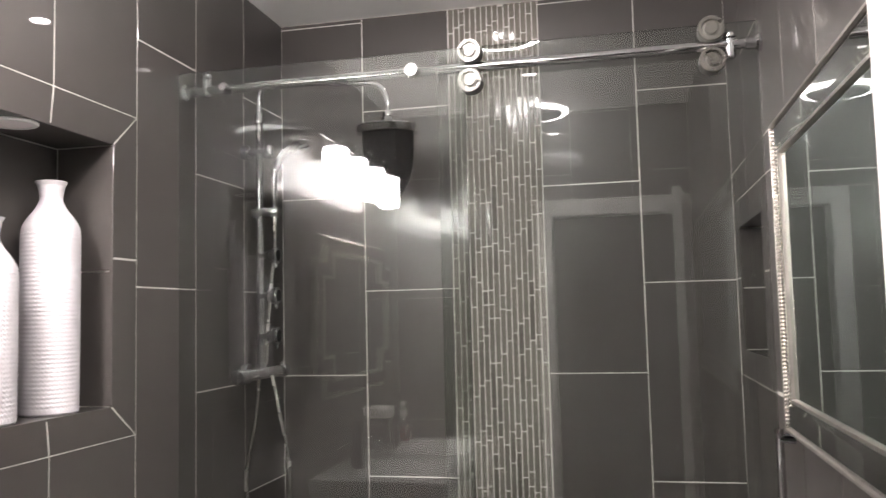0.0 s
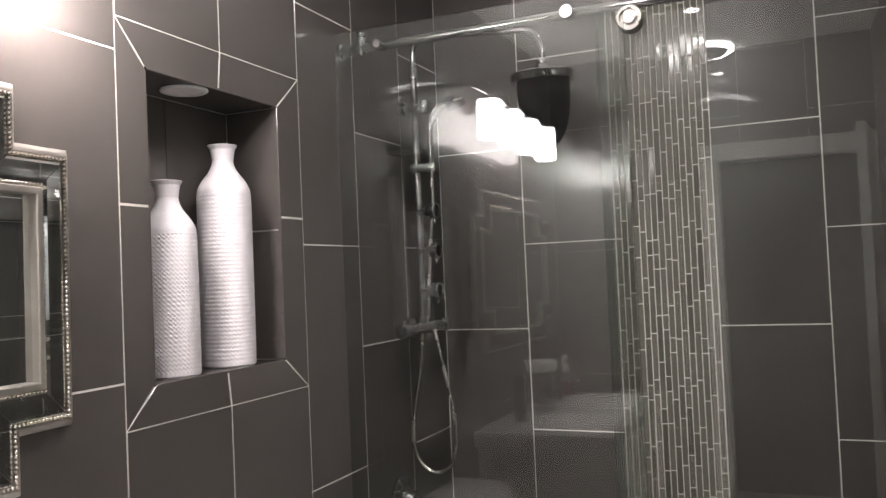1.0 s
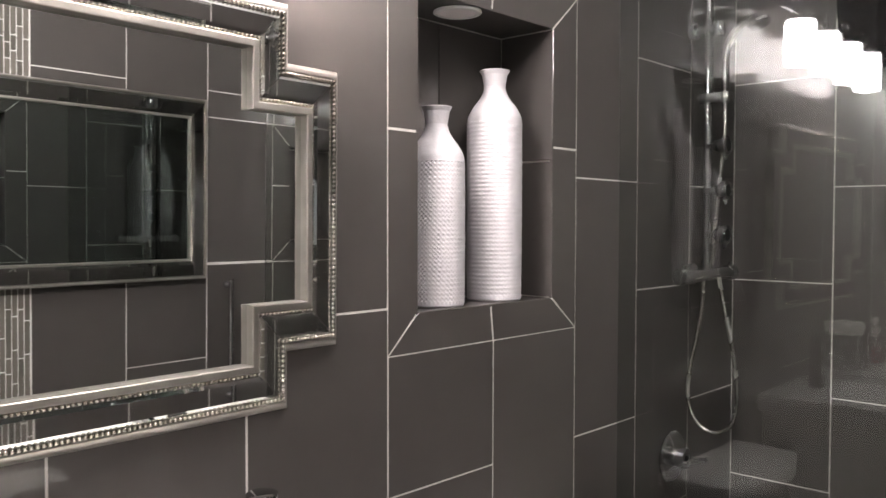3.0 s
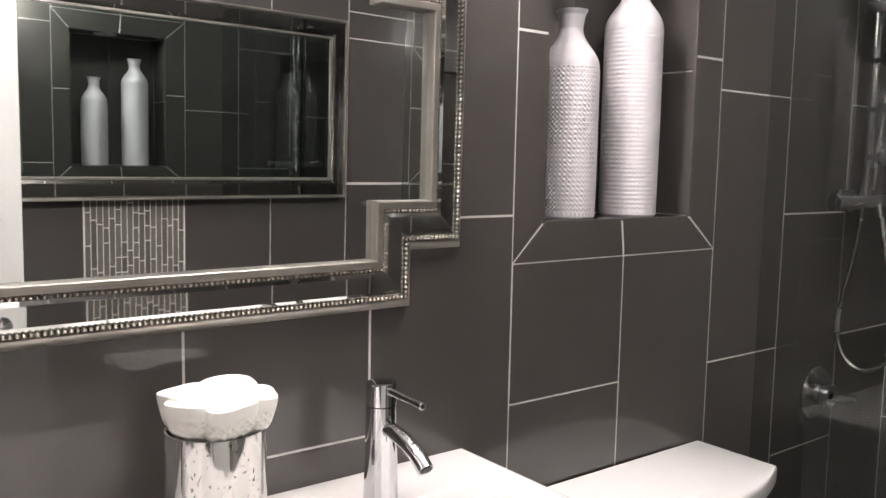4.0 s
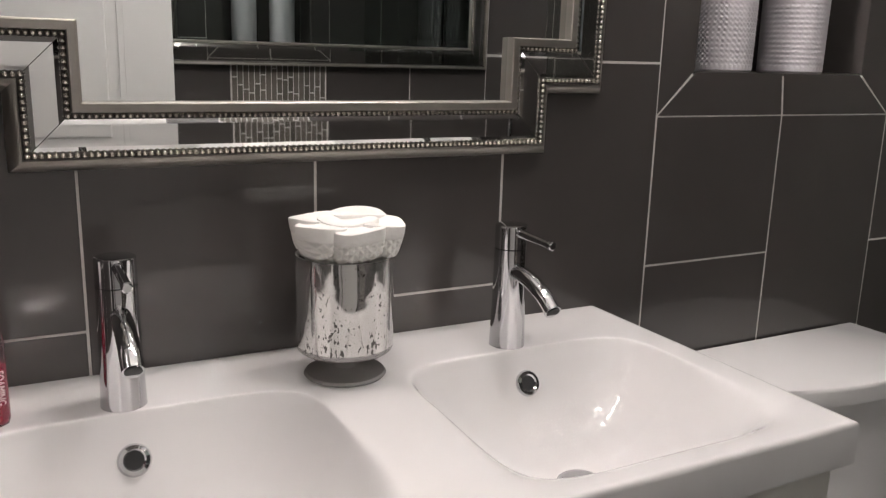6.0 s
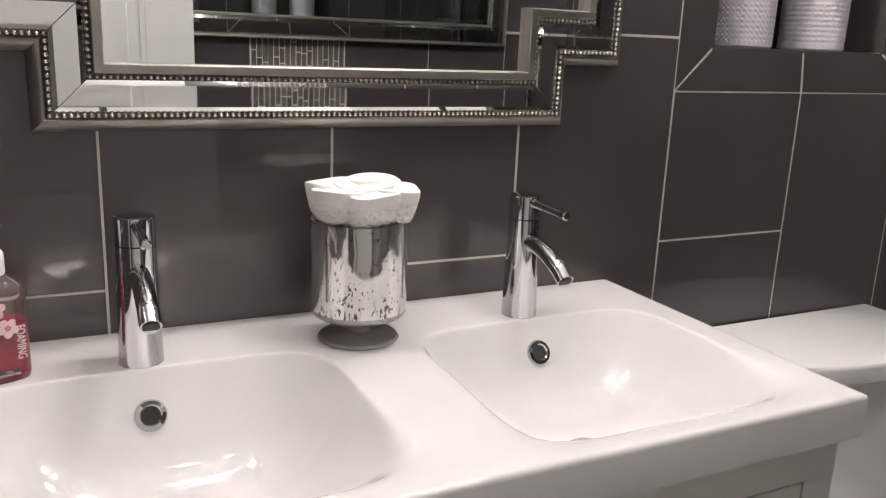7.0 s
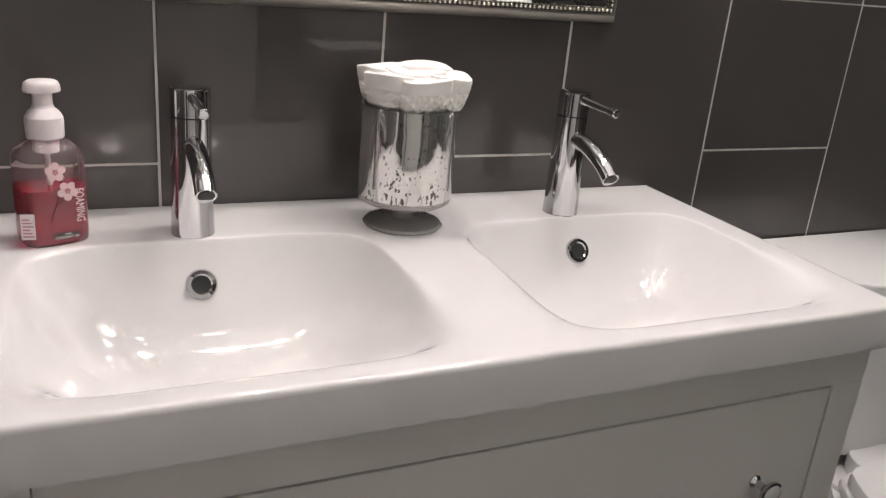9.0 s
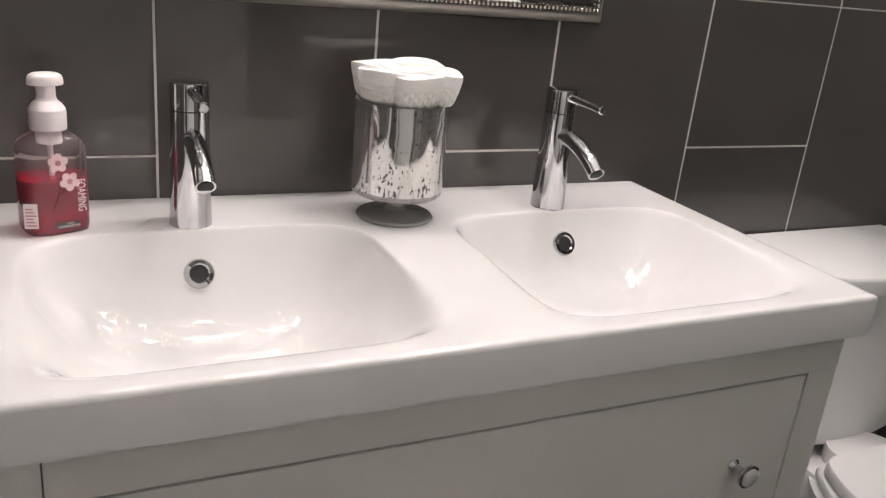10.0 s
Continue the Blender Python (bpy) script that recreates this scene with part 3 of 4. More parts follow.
def washbasin():
    bm = bmesh.new()
    centres, halves = (-0.877, -0.352), (0.206, 0.196)

    def height(x, y):
        e = min(x + 0.02, SX - x, y - SY0, SY1 - y)
        z = TOP
        if e < 0.007:
            z -= 0.007 - math.sqrt(max(0.0, 0.007 ** 2 - (0.007 - e) ** 2))
        c = min(centres, key=lambda q: abs(q - y))
        u, v = (x - 0.304) / 0.169, (y - c) / halves[centres.index(c)]
        front = min(1, max(0, u + 0.2))
        q = (abs(u) ** 5.5 + abs(v) ** 5.5) ** (1 / 5.5)
        k = 3.6 - 1.9 * front
        f = 0.128 * (1 - q ** k)
        return z - 0.5 * (f + math.sqrt(f * f + (0.003 + 0.013 * front + 0.007 * min(1, v * v if v < 0 else 0) * max(0, 1 - 5 * max(0, q - 1))) ** 2)) + 0.0004

    def stations(a, b, rims):
        """Even steps of 4 mm, of 1 mm close to the rims."""
        out, q = [a, a + 0.001, a + 0.0025, a + 0.004], a + 0.0055
        while q < b - 0.0045:
            out.append(q)
            q += 0.001 if any(lo < q < hi for lo, hi in rims) else 0.004
        return out + [b - 0.004, b - 0.0025, b - 0.001, b]
    xs = stations(0.0, SX, [(0.125, 0.165), (0.43, 0.485)])
    ys = stations(SY0, SY1, [span for c, half in zip(centres, halves) for span in ((c - half - 0.01, c - half + 0.045), (c + half - 0.045, c + half + 0.01))])
    g = [[bm.verts.new((x, y, height(x, y))) for y in ys] for x in xs]
    for i in range(len(xs) - 1):
        for j in range(len(ys) - 1):
            bm.faces.new((g[i][j], g[i + 1][j], g[i + 1][j + 1], g[i][j + 1]))
    rim = [g[0][j] for j in range(len(ys))] + [g[i][-1] for i in range(1, len(xs))] + [g[-1][j] for j in range(len(ys) - 2, -1, -1)] + [g[i][0] for i in range(len(xs) - 2, 0, -1)]
    low = [bm.verts.new((v.co.x, v.co.y, TOP - 0.056)) for v in rim]
    for k in range(len(rim)):
        j = (k + 1) % len(rim)
        bm.faces.new((rim[k], rim[j], low[j], low[k]))
    return bm


basin = thing("double_washbasin", (0, 0, 0), "white glossy ceramic double washbasin on the vanity cabinet", "washbasin")
slab = part("basin", washbasin(), CERAMIC, basin, smooth=True)
part("underside", boxes((0.004, 0.03, SY0 + 0.004, SY1 - 0.004, 0.8495, 0.853), (0.485, 0.51, SY0 + 0.004, SY1 - 0.004, 0.8495, 0.853), (0.03, 0.485, -0.655, -0.585, 0.8495, 0.853), (0.03, 0.485, SY0 + 0.004, -1.1, 0.8495, 0.853), (0.03, 0.485, -0.135, SY1 - 0.004, 0.8495, 0.853), (0.02, 0.49, -1.1, -0.66, 0.755, 0.77), (0.02, 0.49, -0.58, -0.14, 0.755, 0.77)), CERAMIC, basin)
for y, x, z in ((-0.886, 0.159, 0.8545), (-0.3435, 0.156, 0.8585)):
    o = part("overflow_ring", lathe([(0.0108, 0.0), (0.011, 0.003), (0.0128, 0.0048), (0.0172, 0.0042), (0.0193, 0.001), (0.0193, -0.008), (0.0108, -0.008)], 32, pose(x, y, z, 0, 63, 0)), CHROME, basin, smooth=True)
    part("overflow_hole", lathe([(0, 0.0015), (0.0111, 0.0015), (0.0111, -0.004), (0, -0.004)], 24, pose(x, y, z, 0, 63, 0)), DARK, o, "dark overflow opening")
for y in (-0.882, -0.352):
    part("drain", lathe([(0, 0.004), (0.02, 0.005), (0.027, 0.003), (0.031, 0.0), (0, 0.0)], 32, Matrix.Translation((0.304, y, 0.7775))), CHROME, basin, smooth=True)


def faucet(x, y):
    f = thing("faucet", (x, y, TOP), "chrome single-lever basin tap standing on the washbasin", "faucet", "basin taps")
    part("body", lathe([(0, 0.0), (0.0268, 0.0), (0.0264, 0.002), (0.0245, 0.06), (0.0235, 0.142), (0.0235, 0.1465), (0, 0.1465)], 40), CHROME, f, smooth=True)
    part("seam", lathe([(0, 0.1462), (0.0226, 0.1462), (0.0226, 0.1482), (0, 0.1482)], 40), DARK, f)
    cap = part("lever_cap", lathe([(0, 0.148), (0.0235, 0.148), (0.0235, 0.1795), (0.0228, 0.1808), (0.021, 0.1815), (0, 0.182)], 40), CHROME, f, smooth=True)
    part("lever", tube([(0.006, 0, 0.1725), (0.03, 0, 0.172), (0.088, 0, 0.1705), (0.096, 0, 0.1702), (0.1025, 0, 0.17), (0.104, 0, 0.17)], [0.0072, 0.006, 0.0052, 0.0062, 0.0062, 0.0045], 16), CHROME, cap, smooth=True)
    part("spout", tube(curve_points([(0.004, 0, 0.112), (0.03, 0, 0.1145), (0.062, 0, 0.1085), (0.092, 0, 0.096), (0.113, 0, 0.081)], 8), 0.012, 24), CHROME, f, smooth=True)
    part("aerator", tube([(0.1125, 0, 0.0815), (0.1135, 0, 0.0806)], 0.0095, 20), DARK, f, "dark aerator")


faucet(0.108, -0.888)
faucet(0.108, -0.352)

cab = thing("vanity_cabinet", (0, 0, 0), "pale painted wooden vanity cabinet with wide drawers and round knobs", "vanity cabinet")
CX, CY0, CY1 = 0.503, -1.105, -0.13
part("side_panel", boxes((0.005, CX - 0.022, CY1 - 0.02, CY1, 0.18, 0.848), bevel=0.0015), CABINET_PAINT, cab)
part("side_panel", boxes((0.005, CX - 0.022, CY0, CY0 + 0.02, 0.18, 0.848), bevel=0.0015), CABINET_PAINT, cab)
part("face_frame", boxes((CX - 0.021, CX, CY0 + 0.0376, CY1, 0.7985, 0.848), (CX - 0.021, CX, CY1 - 0.05, CY1, 0.18, 0.7985), (CX - 0.021, CX, CY0, CY0 + 0.0364, 0.18, 0.848), (CX - 0.021, CX, CY0 + 0.0364, CY0 + 0.05, 0.18, 0.7985), (CX - 0.021, CX, CY0 + 0.05, CY1 - 0.05, 0.18, 0.225), (CX - 0.021, CX, CY0 + 0.05, CY1 - 0.05, 0.508, 0.524), bevel=0.0003), CABINET_PAINT, cab)
part("back_panel", boxes((0.02, CX - 0.05, CY0 + 0.021, CY1 - 0.021, 0.19, 0.2), (CX - 0.06, CX - 0.05, CY0 + 0.021, CY1 - 0.021, 0.2, 0.76)), DARK, cab)
for a, b in ((0.5275, 0.795), (0.2285, 0.5045)):
    d = part("drawer", boxes((CX - 0.0205, CX - 0.0005, CY0 + 0.0535, CY1 - 0.0535, a, b), bevel=0.0008), CABINET_PAINT, cab)
    for y in (-0.274, -0.962):
        k = part("knob", lathe([(0, 0.0), (0.009, 0.0), (0.009, 0.002), (0.005, 0.006), (0.005, 0.016), (0.012, 0.021), (0.0165, 0.026), (0.0165, 0.029), (0.0135, 0.0305), (0.0135, 0.0295), (0, 0.0295)], 28, Matrix.Translation((CX - 0.0005, y, a + 0.150)) @ ALONG_X), CHROME, d, "chrome-rimmed knob", smooth=True)
        part("knob_inlay", lathe([(0, 0.0315), (0.010, 0.031), (0.0133, 0.0298), (0, 0.0297)], 24, Matrix.Translation((CX - 0.0005, y, a + 0.150)) @ ALONG_X), CERAMIC, k, "white ceramic inlay", smooth=True)
for y in (CY0 + 0.025, CY1 - 0.025):
    for x in (0.03, CX - 0.026):
        part("leg", boxes((x - 0.024, x + 0.024, y - 0.024, y + 0.024, 0.0, 0.179), bevel=0.002), CABINET_PAINT, cab)


# ---- toilet ----
def bowed(x0, x1, bow, y0, y1, za, zb, n=16, taper=0.0):
    """A block whose front bows out between its ends."""
    bm = bmesh.new()
    rings = []
    for z, s in ((za, 1 - taper), (za + 0.004, 1), (zb - 0.008, 1), (zb - 0.002, 0.992), (zb, 0.975)):
        mid, hw = (y0 + y1) / 2, (y1 - y0) / 2 * s
        line = [(x0, mid - hw), ] + [(x0 + (x1 - x0 + bow * (1 - (2 * k / n - 1) ** 2)) * (s if s > 0.98 else s + 0.005), mid - hw + 2 * hw * k / n) for k in range(n + 1)] + [(x0, mid + hw)]
        rings.append([bm.verts.new((x, y, z)) for x, y in line])
    m = len(rings[0])
    for a, b in zip(rings, rings[1:]):
        for k in range(m):
            bm.faces.new((a[k], a[(k + 1) % m], b[(k + 1) % m], b[k]))
    bm.faces.new(rings[0][::-1])
    bm.faces.new(rings[-1])
    return bm


def oval(rx, ry, cx, cy, za, zb, back, n=48, rnd=0.006):
    """An oval plate with a straight back edge."""
    bm = bmesh.new()
    rings = []
    for z, s in ((za, 0.985), (za + rnd * 0.5, 1), (zb - rnd, 1), (zb - rnd * 0.3, 0.985), (zb, 0.95)):
        rings.append([bm.verts.new((max(cx + rx * s * math.cos(a), back), cy + ry * s * math.sin(a), z)) for a in [2 * math.pi * k / n for k in range(n)]])
    for a, b in zip(rings, rings[1:]):
        for k in range(n):
            bm.faces.new((a[k], a[(k + 1) % n], b[(k + 1) % n], b[k]))
    bm.faces.new(rings[0][::-1])
    bm.faces.new(rings[-1])
    return bm


TY = 0.342
toilet = thing("toilet", (0, 0, 0), "white ceramic close-coupled toilet beside the vanity, lid down", "toilet")
part("tank", bowed(0.012, 0.185, 0.05, TY - 0.225, TY + 0.225, 0.425, 0.752, taper=0.06), CERAMIC, toilet, smooth=True)
part("tank_lid", bowed(0.006, 0.2, 0.058, TY - 0.245, TY + 0.245, 0.754, 0.788), CERAMIC, toilet, "bow-fronted ceramic lid", smooth=True)
part("flush_lever", tube([(0.245, TY + 0.16, 0.7), (0.262, TY + 0.16, 0.7), (0.266, TY + 0.12, 0.694), (0.266, TY + 0.07, 0.69)], 0.006), CHROME, toilet, smooth=True)
part("bowl", lathe([(0.0, 0.0), (0.12, 0.0), (0.125, 0.02), (0.105, 0.12), (0.11, 0.22), (0.16, 0.33), (0.186, 0.37), (0.186, 0.385), (0.15, 0.388), (0, 0.388)], 40, Matrix.Translation((0.44, TY, 0)) @ Matrix.Diagonal((1.25, 1, 1, 1))), CERAMIC, toilet, smooth=True)
part("bowl_rear", boxes((0.02, 0.34, TY - 0.118, TY + 0.118, 0.0, 0.398), bevel=0.02), CERAMIC, toilet, smooth=True)
part("seat", oval(0.23, 0.178, 0.447, TY, 0.389, 0.412, 0.262), CERAMIC, toilet, smooth=True)
part("seat_lid", oval(0.224, 0.17, 0.447, TY, 0.4135, 0.442, 0.283), CERAMIC, toilet, smooth=True)
part("hinge_cover", oval(0.072, 0.078, 0.279, TY, 0.399, 0.437, 0.205), CERAMIC, toilet, smooth=True)


# ---- vases in the niche ----
def vase(name, x, y, h, r, turn, full, dimples, label):
    v = thing(name, (x, y, NICHE_IN[2]), label, "vase", "vases in the niche")
    prof = [(0.0, 0.0), (r * 0.93, 0.0), (r * 0.985, 0.004)]
    body = h * full
    k = (1 - full) / 0.3 * h
    n = int(body / 0.0021)
    for q in range(n):
        z = 0.012 + (body - 0.012) * q / n
        prof.append((r * (0.985 + 0.015 * math.sin(z / body * 2.6)), z))
    prof.append((r * 0.992, body))

    def ribs(a, z):
        if not 0.012 < z < body:
            return 1
        w = math.sin(z * 2 * math.pi / 0.0092)
        patch = 0.5 + 0.5 * noise.noise((3 * math.cos(a), 3 * math.sin(a), z * 14))
        side = (0.35 + 0.65 * max(0, math.cos(a - 2.2))) * patch * dimples
        return 1 + (0.00036 * (0.5 + patch) * w + 0.0027 * side * math.sin(a * 40 + 1.2 * math.sin(z * 70 + 3 * a)) * w) / r
    part("body", lathe(prof, 208, lobes=ribs), VASE, v, "ribbed and dimpled body", smooth=True)
    prof = [(r * 0.985, body + 0.0002)] + arc_profile([(r * 0.99, body + 0.0005), (r * 0.95, body + k * 0.04), (r * 0.78, body + k * 0.09), (r * 0.54, body + k * 0.14), (r * 0.41, body + k * 0.185), (r * 0.385, body + k * 0.225), (r * 0.42, body + k * 0.262), (r * 0.53, h - 0.003)], 6)
    prof += [(r * 0.545, h - 0.001), (r * 0.53, h), (r * 0.48, h - 0.002), (r * 0.35, h - 0.05), (r * 0.33, h - 0.09), (0, h - 0.1)]
    part("neck", lathe(prof, 72), VASE, v, "smooth flared neck", smooth=True)
    v.rotation_euler[2] = turn
    return v


vase("tall_vase", -0.068, 0.389, 0.507, 0.0615, 0.4, 0.77, 0.5, "tall white ribbed ceramic bottle vase in the tiled niche")
vase("short_vase", -0.066, 0.199, 0.408, 0.0585, 1.9, 0.72, 1.7, "shorter white ribbed ceramic bottle vase in the tiled niche")
puck = thing("niche_light", (-0.055, 0.25, NICHE_IN[3]), "round white puck light under the niche top, unlit", "puck light")
part("housing", lathe([(0.05, -0.0005), (0.051, -0.003), (0.048, -0.006), (0.04, -0.0068), (0.0385, -0.005), (0.0385, -0.0005)], 40), WHITE_PAINT, puck, smooth=True)
part("lens", lathe([(0, -0.0058), (0.038, -0.005), (0.038, -0.001), (0, -0.001)], 40), PLASTIC, puck, smooth=True)


# ---- things on the washbasin ----
jar = thing("footed_jar", (0.120, -0.612, TOP), "footed mercury glass jar, mottled silver, on the washbasin", "jar")
part("foot", lathe([(0, 0.0), (0.053, 0.0), (0.0545, 0.0025), (0.052, 0.0055), (0.028, 0.0085), (0.016, 0.012), (0.0125, 0.017), (0.0125, 0.028), (0.016, 0.034), (0, 0.034)], 48), SMOKE, jar, "smoky glass foot", smooth=True)
part("base_glass", lathe([(0, 0.0342), (0.053, 0.0345), (0.0600, 0.0358), (0.0625, 0.038), (0.0634, 0.041), (0.0634, 0.044), (0, 0.044)], 56), JAR_BASE, jar, "thick clear glass base", smooth=True)
part("bowl", lathe([(0, 0.0442), (0.0634, 0.0442), (0.0636, 0.052), (0.0636, 0.066), (0.0634, 0.11), (0.0634, 0.164), (0.0605, 0.164), (0.0605, 0.06), (0, 0.058)], 64), MERCURY, jar, "mottled silvered glass bowl", smooth=True)


def folded(name, cx, cy, ang, w, d, h0, h1, mat, label):
    """A thick rounded fold of paper towel: flaring, soft-edged, lying on its neighbours."""
    bm = bmesh.new()
    n, rings = 40, []
    for z, s in ((0, 0.74), (0.010, 0.80), (0.0125, 0.9), (0.021, 0.955), (0.0385, 0.99), (0.041, 0.97), (0.0425, 0.995), (0.05, 1.0), (0.059, 0.99), (0.0625, 0.97), (0.0635, 0.9), (0.0625, 0.6)):
        row = []
        for k in range(n):
            a = 2 * math.pi * k / n
            c, q = math.cos(a), math.sin(a)
            rr = (abs(c) ** 2.8 + abs(q) ** 2.8) ** (-1 / 2.8)
            wob = 1 + 0.02 * math.sin(3 * a + cx * 90) + 0.015 * math.sin(5 * a + z * 60)
            row.append(bm.verts.new((w * s * rr * c * wob - 0.24 * cx * (1 - z / 0.0635), d * s * rr * q * wob - 0.24 * cy * (1 - z / 0.0635), h0 + (h1 - h0) * z / 0.0635 + 0.002 * math.sin(a * 2 + cy * 80))))
        rings.append(row)
    for a, b in zip(rings, rings[1:]):
        for k in range(n):
            bm.faces.new((a[k], a[(k + 1) % n], b[(k + 1) % n], b[k]))
    bm.faces.new(rings[0][::-1])
    bm.faces.new(rings[-1])
    lean = Matrix.Translation((cx, cy, 0)) @ Matrix.Rotation(ang, 4, "Z")
    for f in bm.faces:
        f.material_index = 1 if f.calc_center_median().z > h0 + (h1 - h0) * 0.645 else 0
    ob = part(name, bm, TOWEL, None, label, smooth=True)
    ob.data.materials.append(TOWEL_PLAIN)
    ob.matrix_basis = lean
    return ob


towels = thing("paper_towels", (0.120, -0.609, TOP + 0.156), "white embossed folded paper towels fanned in the jar", "paper towels")
for cx, cy, ang, w, d, a, b in ((-0.034, -0.034, 0.2, 0.032, 0.035, 0.0, 0.052), (-0.036, 0.03, -0.1, 0.032, 0.036, 0.001, 0.055), (0.018, -0.045, 0.15, 0.033, 0.029, 0.0, 0.051), (0.020, 0.043, -0.12, 0.034, 0.031, 0.0, 0.050), (0.045, -0.003, 0.04, 0.027, 0.034, -0.001, 0.048), (0.0, 0.0, 0.3, 0.035, 0.035, 0.002, 0.053)):
    o = folded("folded_towel", cx * 0.88, cy * 0.88, ang, w * 1.04, d * 1.04, a, b, TOWEL, "")
    o.parent = towels


def bottle_bm(w, d, rows, n=40, p=4.5):
    bm = bmesh.new()
    rings = []
    for z, s, q in rows:
        pw = 2 + (p - 2) * q
        row = []
        for k in range(n):
            a = 2 * math.pi * k / n
            c, t = math.cos(a), math.sin(a)
            rr = (abs(c) ** pw + abs(t) ** pw) ** (-1 / pw)
            row.append(bm.verts.new((d * s * rr * c, w * s * rr * t, z)))
        rings.append(row)
    for a, b in zip(rings, rings[1:]):
        for k in range(n):
            bm.faces.new((a[k], a[(k + 1) % n], b[(k + 1) % n], b[k]))
    bm.faces.new(rings[0][::-1])
    bm.faces.new(rings[-1])
    return bm


soap = thing("soap_bottle", (0.105, -1.046, TOP), "half-full foaming hand soap bottle, clear with pink soap and white pump", "soap bottle")
soap.rotation_euler[2] = radians(18)
SW, SD = 0.036, 0.028
shell = part("bottle", bottle_bm(SW, SD, [(0.0005, 0.9, 1), (0.002, 0.96, 1), (0.008, 1, 1), (0.095, 1, 1), (0.104, 0.97, 1), (0.111, 0.88, 0.8), (0.117, 0.7, 0.4), (0.120, 0.55, 0.1), (0.122, 0.5, 0)]), BOTTLE, soap, "clear plastic bottle", smooth=True)
shell.visible_shadow = False
part("liquid", bottle_bm(SW - 0.0015, SD - 0.0015, [(0.003, 0.92, 1), (0.009, 1, 1), (0.067, 1, 1), (0.0675, 0.97, 1)]), SOAP_RED, soap, "red soap", smooth=True)
part("dip_tube", tube([(0, 0, 0.01), (0, 0, 0.12)], 0.003), PLASTIC, soap, smooth=True)
part("pump_insert", lathe([(0.0105, 0.106), (0.0135, 0.106), (0.0135, 0.1215), (0.0105, 0.1215)], 32), PLASTIC, soap, "white pump insert", smooth=True)
pump = part("pump_collar", lathe([(0, 0.1225), (0.0195, 0.1225), (0.0202, 0.124), (0.0205, 0.141), (0.020, 0.146), (0.0165, 0.152), (0.0118, 0.156), (0.0110, 0.159), (0, 0.159)], 40), PLASTIC, soap, "white plastic collar", smooth=True)
part("pump_neck", lathe([(0, 0.158), (0.0105, 0.158), (0.0105, 0.176), (0, 0.176)], 32), PLASTIC, pump, smooth=True)
part("pump_head", bottle_bm(0.0195, 0.014, [(0.1725, 0.6, 0), (0.1735, 0.98, 0), (0.175, 1.02, 0), (0.181, 0.99, 0), (0.1845, 0.9, 0), (0.1865, 0.72, 0), (0.187, 0.4, 0)]), PLASTIC, pump, smooth=True)


def text(body, size, m, mat, parent, name):
    c = bpy.data.curves.new(name, "FONT")
    c.body, c.size, c.extrude, c.align_x = body, size, 0.0002, "LEFT"
    tmp = bpy.data.objects.new("tmp", c)
    scene.collection.objects.link(tmp)
    bpy.context.view_layer.update()
    me = bpy.data.meshes.new_from_object(tmp.evaluated_get(bpy.context.evaluated_depsgraph_get()))
    bpy.data.objects.remove(tmp)
    me.materials.clear()
    me.materials.append(mat)
    ob = new(name, me)
    ob.parent = parent
    ob.matrix_basis = m
    return ob


FACE = Matrix(((0, 0, 1, SD + 0.0006), (1, 0, 0, 0), (0, 1, 0, 0), (0, 0, 0, 1)))     # label plane: u along y, v along z
text("GENTLE", 0.0135, FACE @ Matrix.Translation((0.0185, 0.0985, 0.0008)) @ Matrix.Rotation(radians(-90), 4, "Z") @ Matrix.Diagonal((0.6, 1, 1, 1)), LABEL_BLACK, soap, "label_text")
text("FOAMING", 0.0135, FACE @ Matrix.Translation((0.0185, 0.0675, 0.0008)) @ Matrix.Rotation(radians(-90), 4, "Z") @ Matrix.Diagonal((0.66, 1, 1, 1)), LABEL_WHITE, soap, "label_text")
part("label_band", boxes((SD + 0.0003, SD + 0.0007, -0.008, 0.0195, 0.009, 0.0165)), LABEL_DARK, soap, "dark label band")
text("WITH", 0.003, FACE @ Matrix.Translation((0.004, 0.0135, 0.0006)), LABEL_WHITE, soap, "label_text")
text("COCONUT OIL", 0.0038, FACE @ Matrix.Translation((-0.0065, 0.0098, 0.0006)), LABEL_WHITE, soap, "label_text")
part("info_panel", boxes((SD * 0.55, SD * 0.55 + 0.0005, 0, 0.015, 0.012, 0.042)), LABEL_WHITE, soap, "pale printed panel", at=pose(0.006, -SW + 0.0035, 0, 0, 0, -28))
for k in range(6):
    part("print_line", boxes((SD * 0.55 + 0.0005, SD * 0.55 + 0.0008, 0.002, 0.0135 - 0.002 * (k % 3), 0.015 + 0.004 * k, 0.0165 + 0.004 * k)), PINK, soap, at=pose(0.006, -SW + 0.0035, 0, 0, 0, -28))


def blossom(u, v, r, turn):
    bm = bmesh.new()
    for k in range(5):
        a = turn + 2 * math.pi * k / 5
        c = (u + 0.62 * r * math.cos(a), v + 0.62 * r * math.sin(a))
        bm.faces.new([bm.verts.new((SD + 0.0012 + 0.00002 * k, c[0] + 0.4 * r * math.cos(b), c[1] + 0.4 * r * math.sin(b))) for b in [2 * math.pi * j / 14 for j in range(14)]])
    p = part("blossom", bm, PETAL, soap, "white printed blossom")
    bm = bmesh.new()
    bm.faces.new([bm.verts.new((SD + 0.0015, u + 0.2 * r * math.cos(b), v + 0.2 * r * math.sin(b))) for b in [2 * math.pi * j / 12 for j in range(12)]])
    part("blossom_heart", bm, PINK, p)


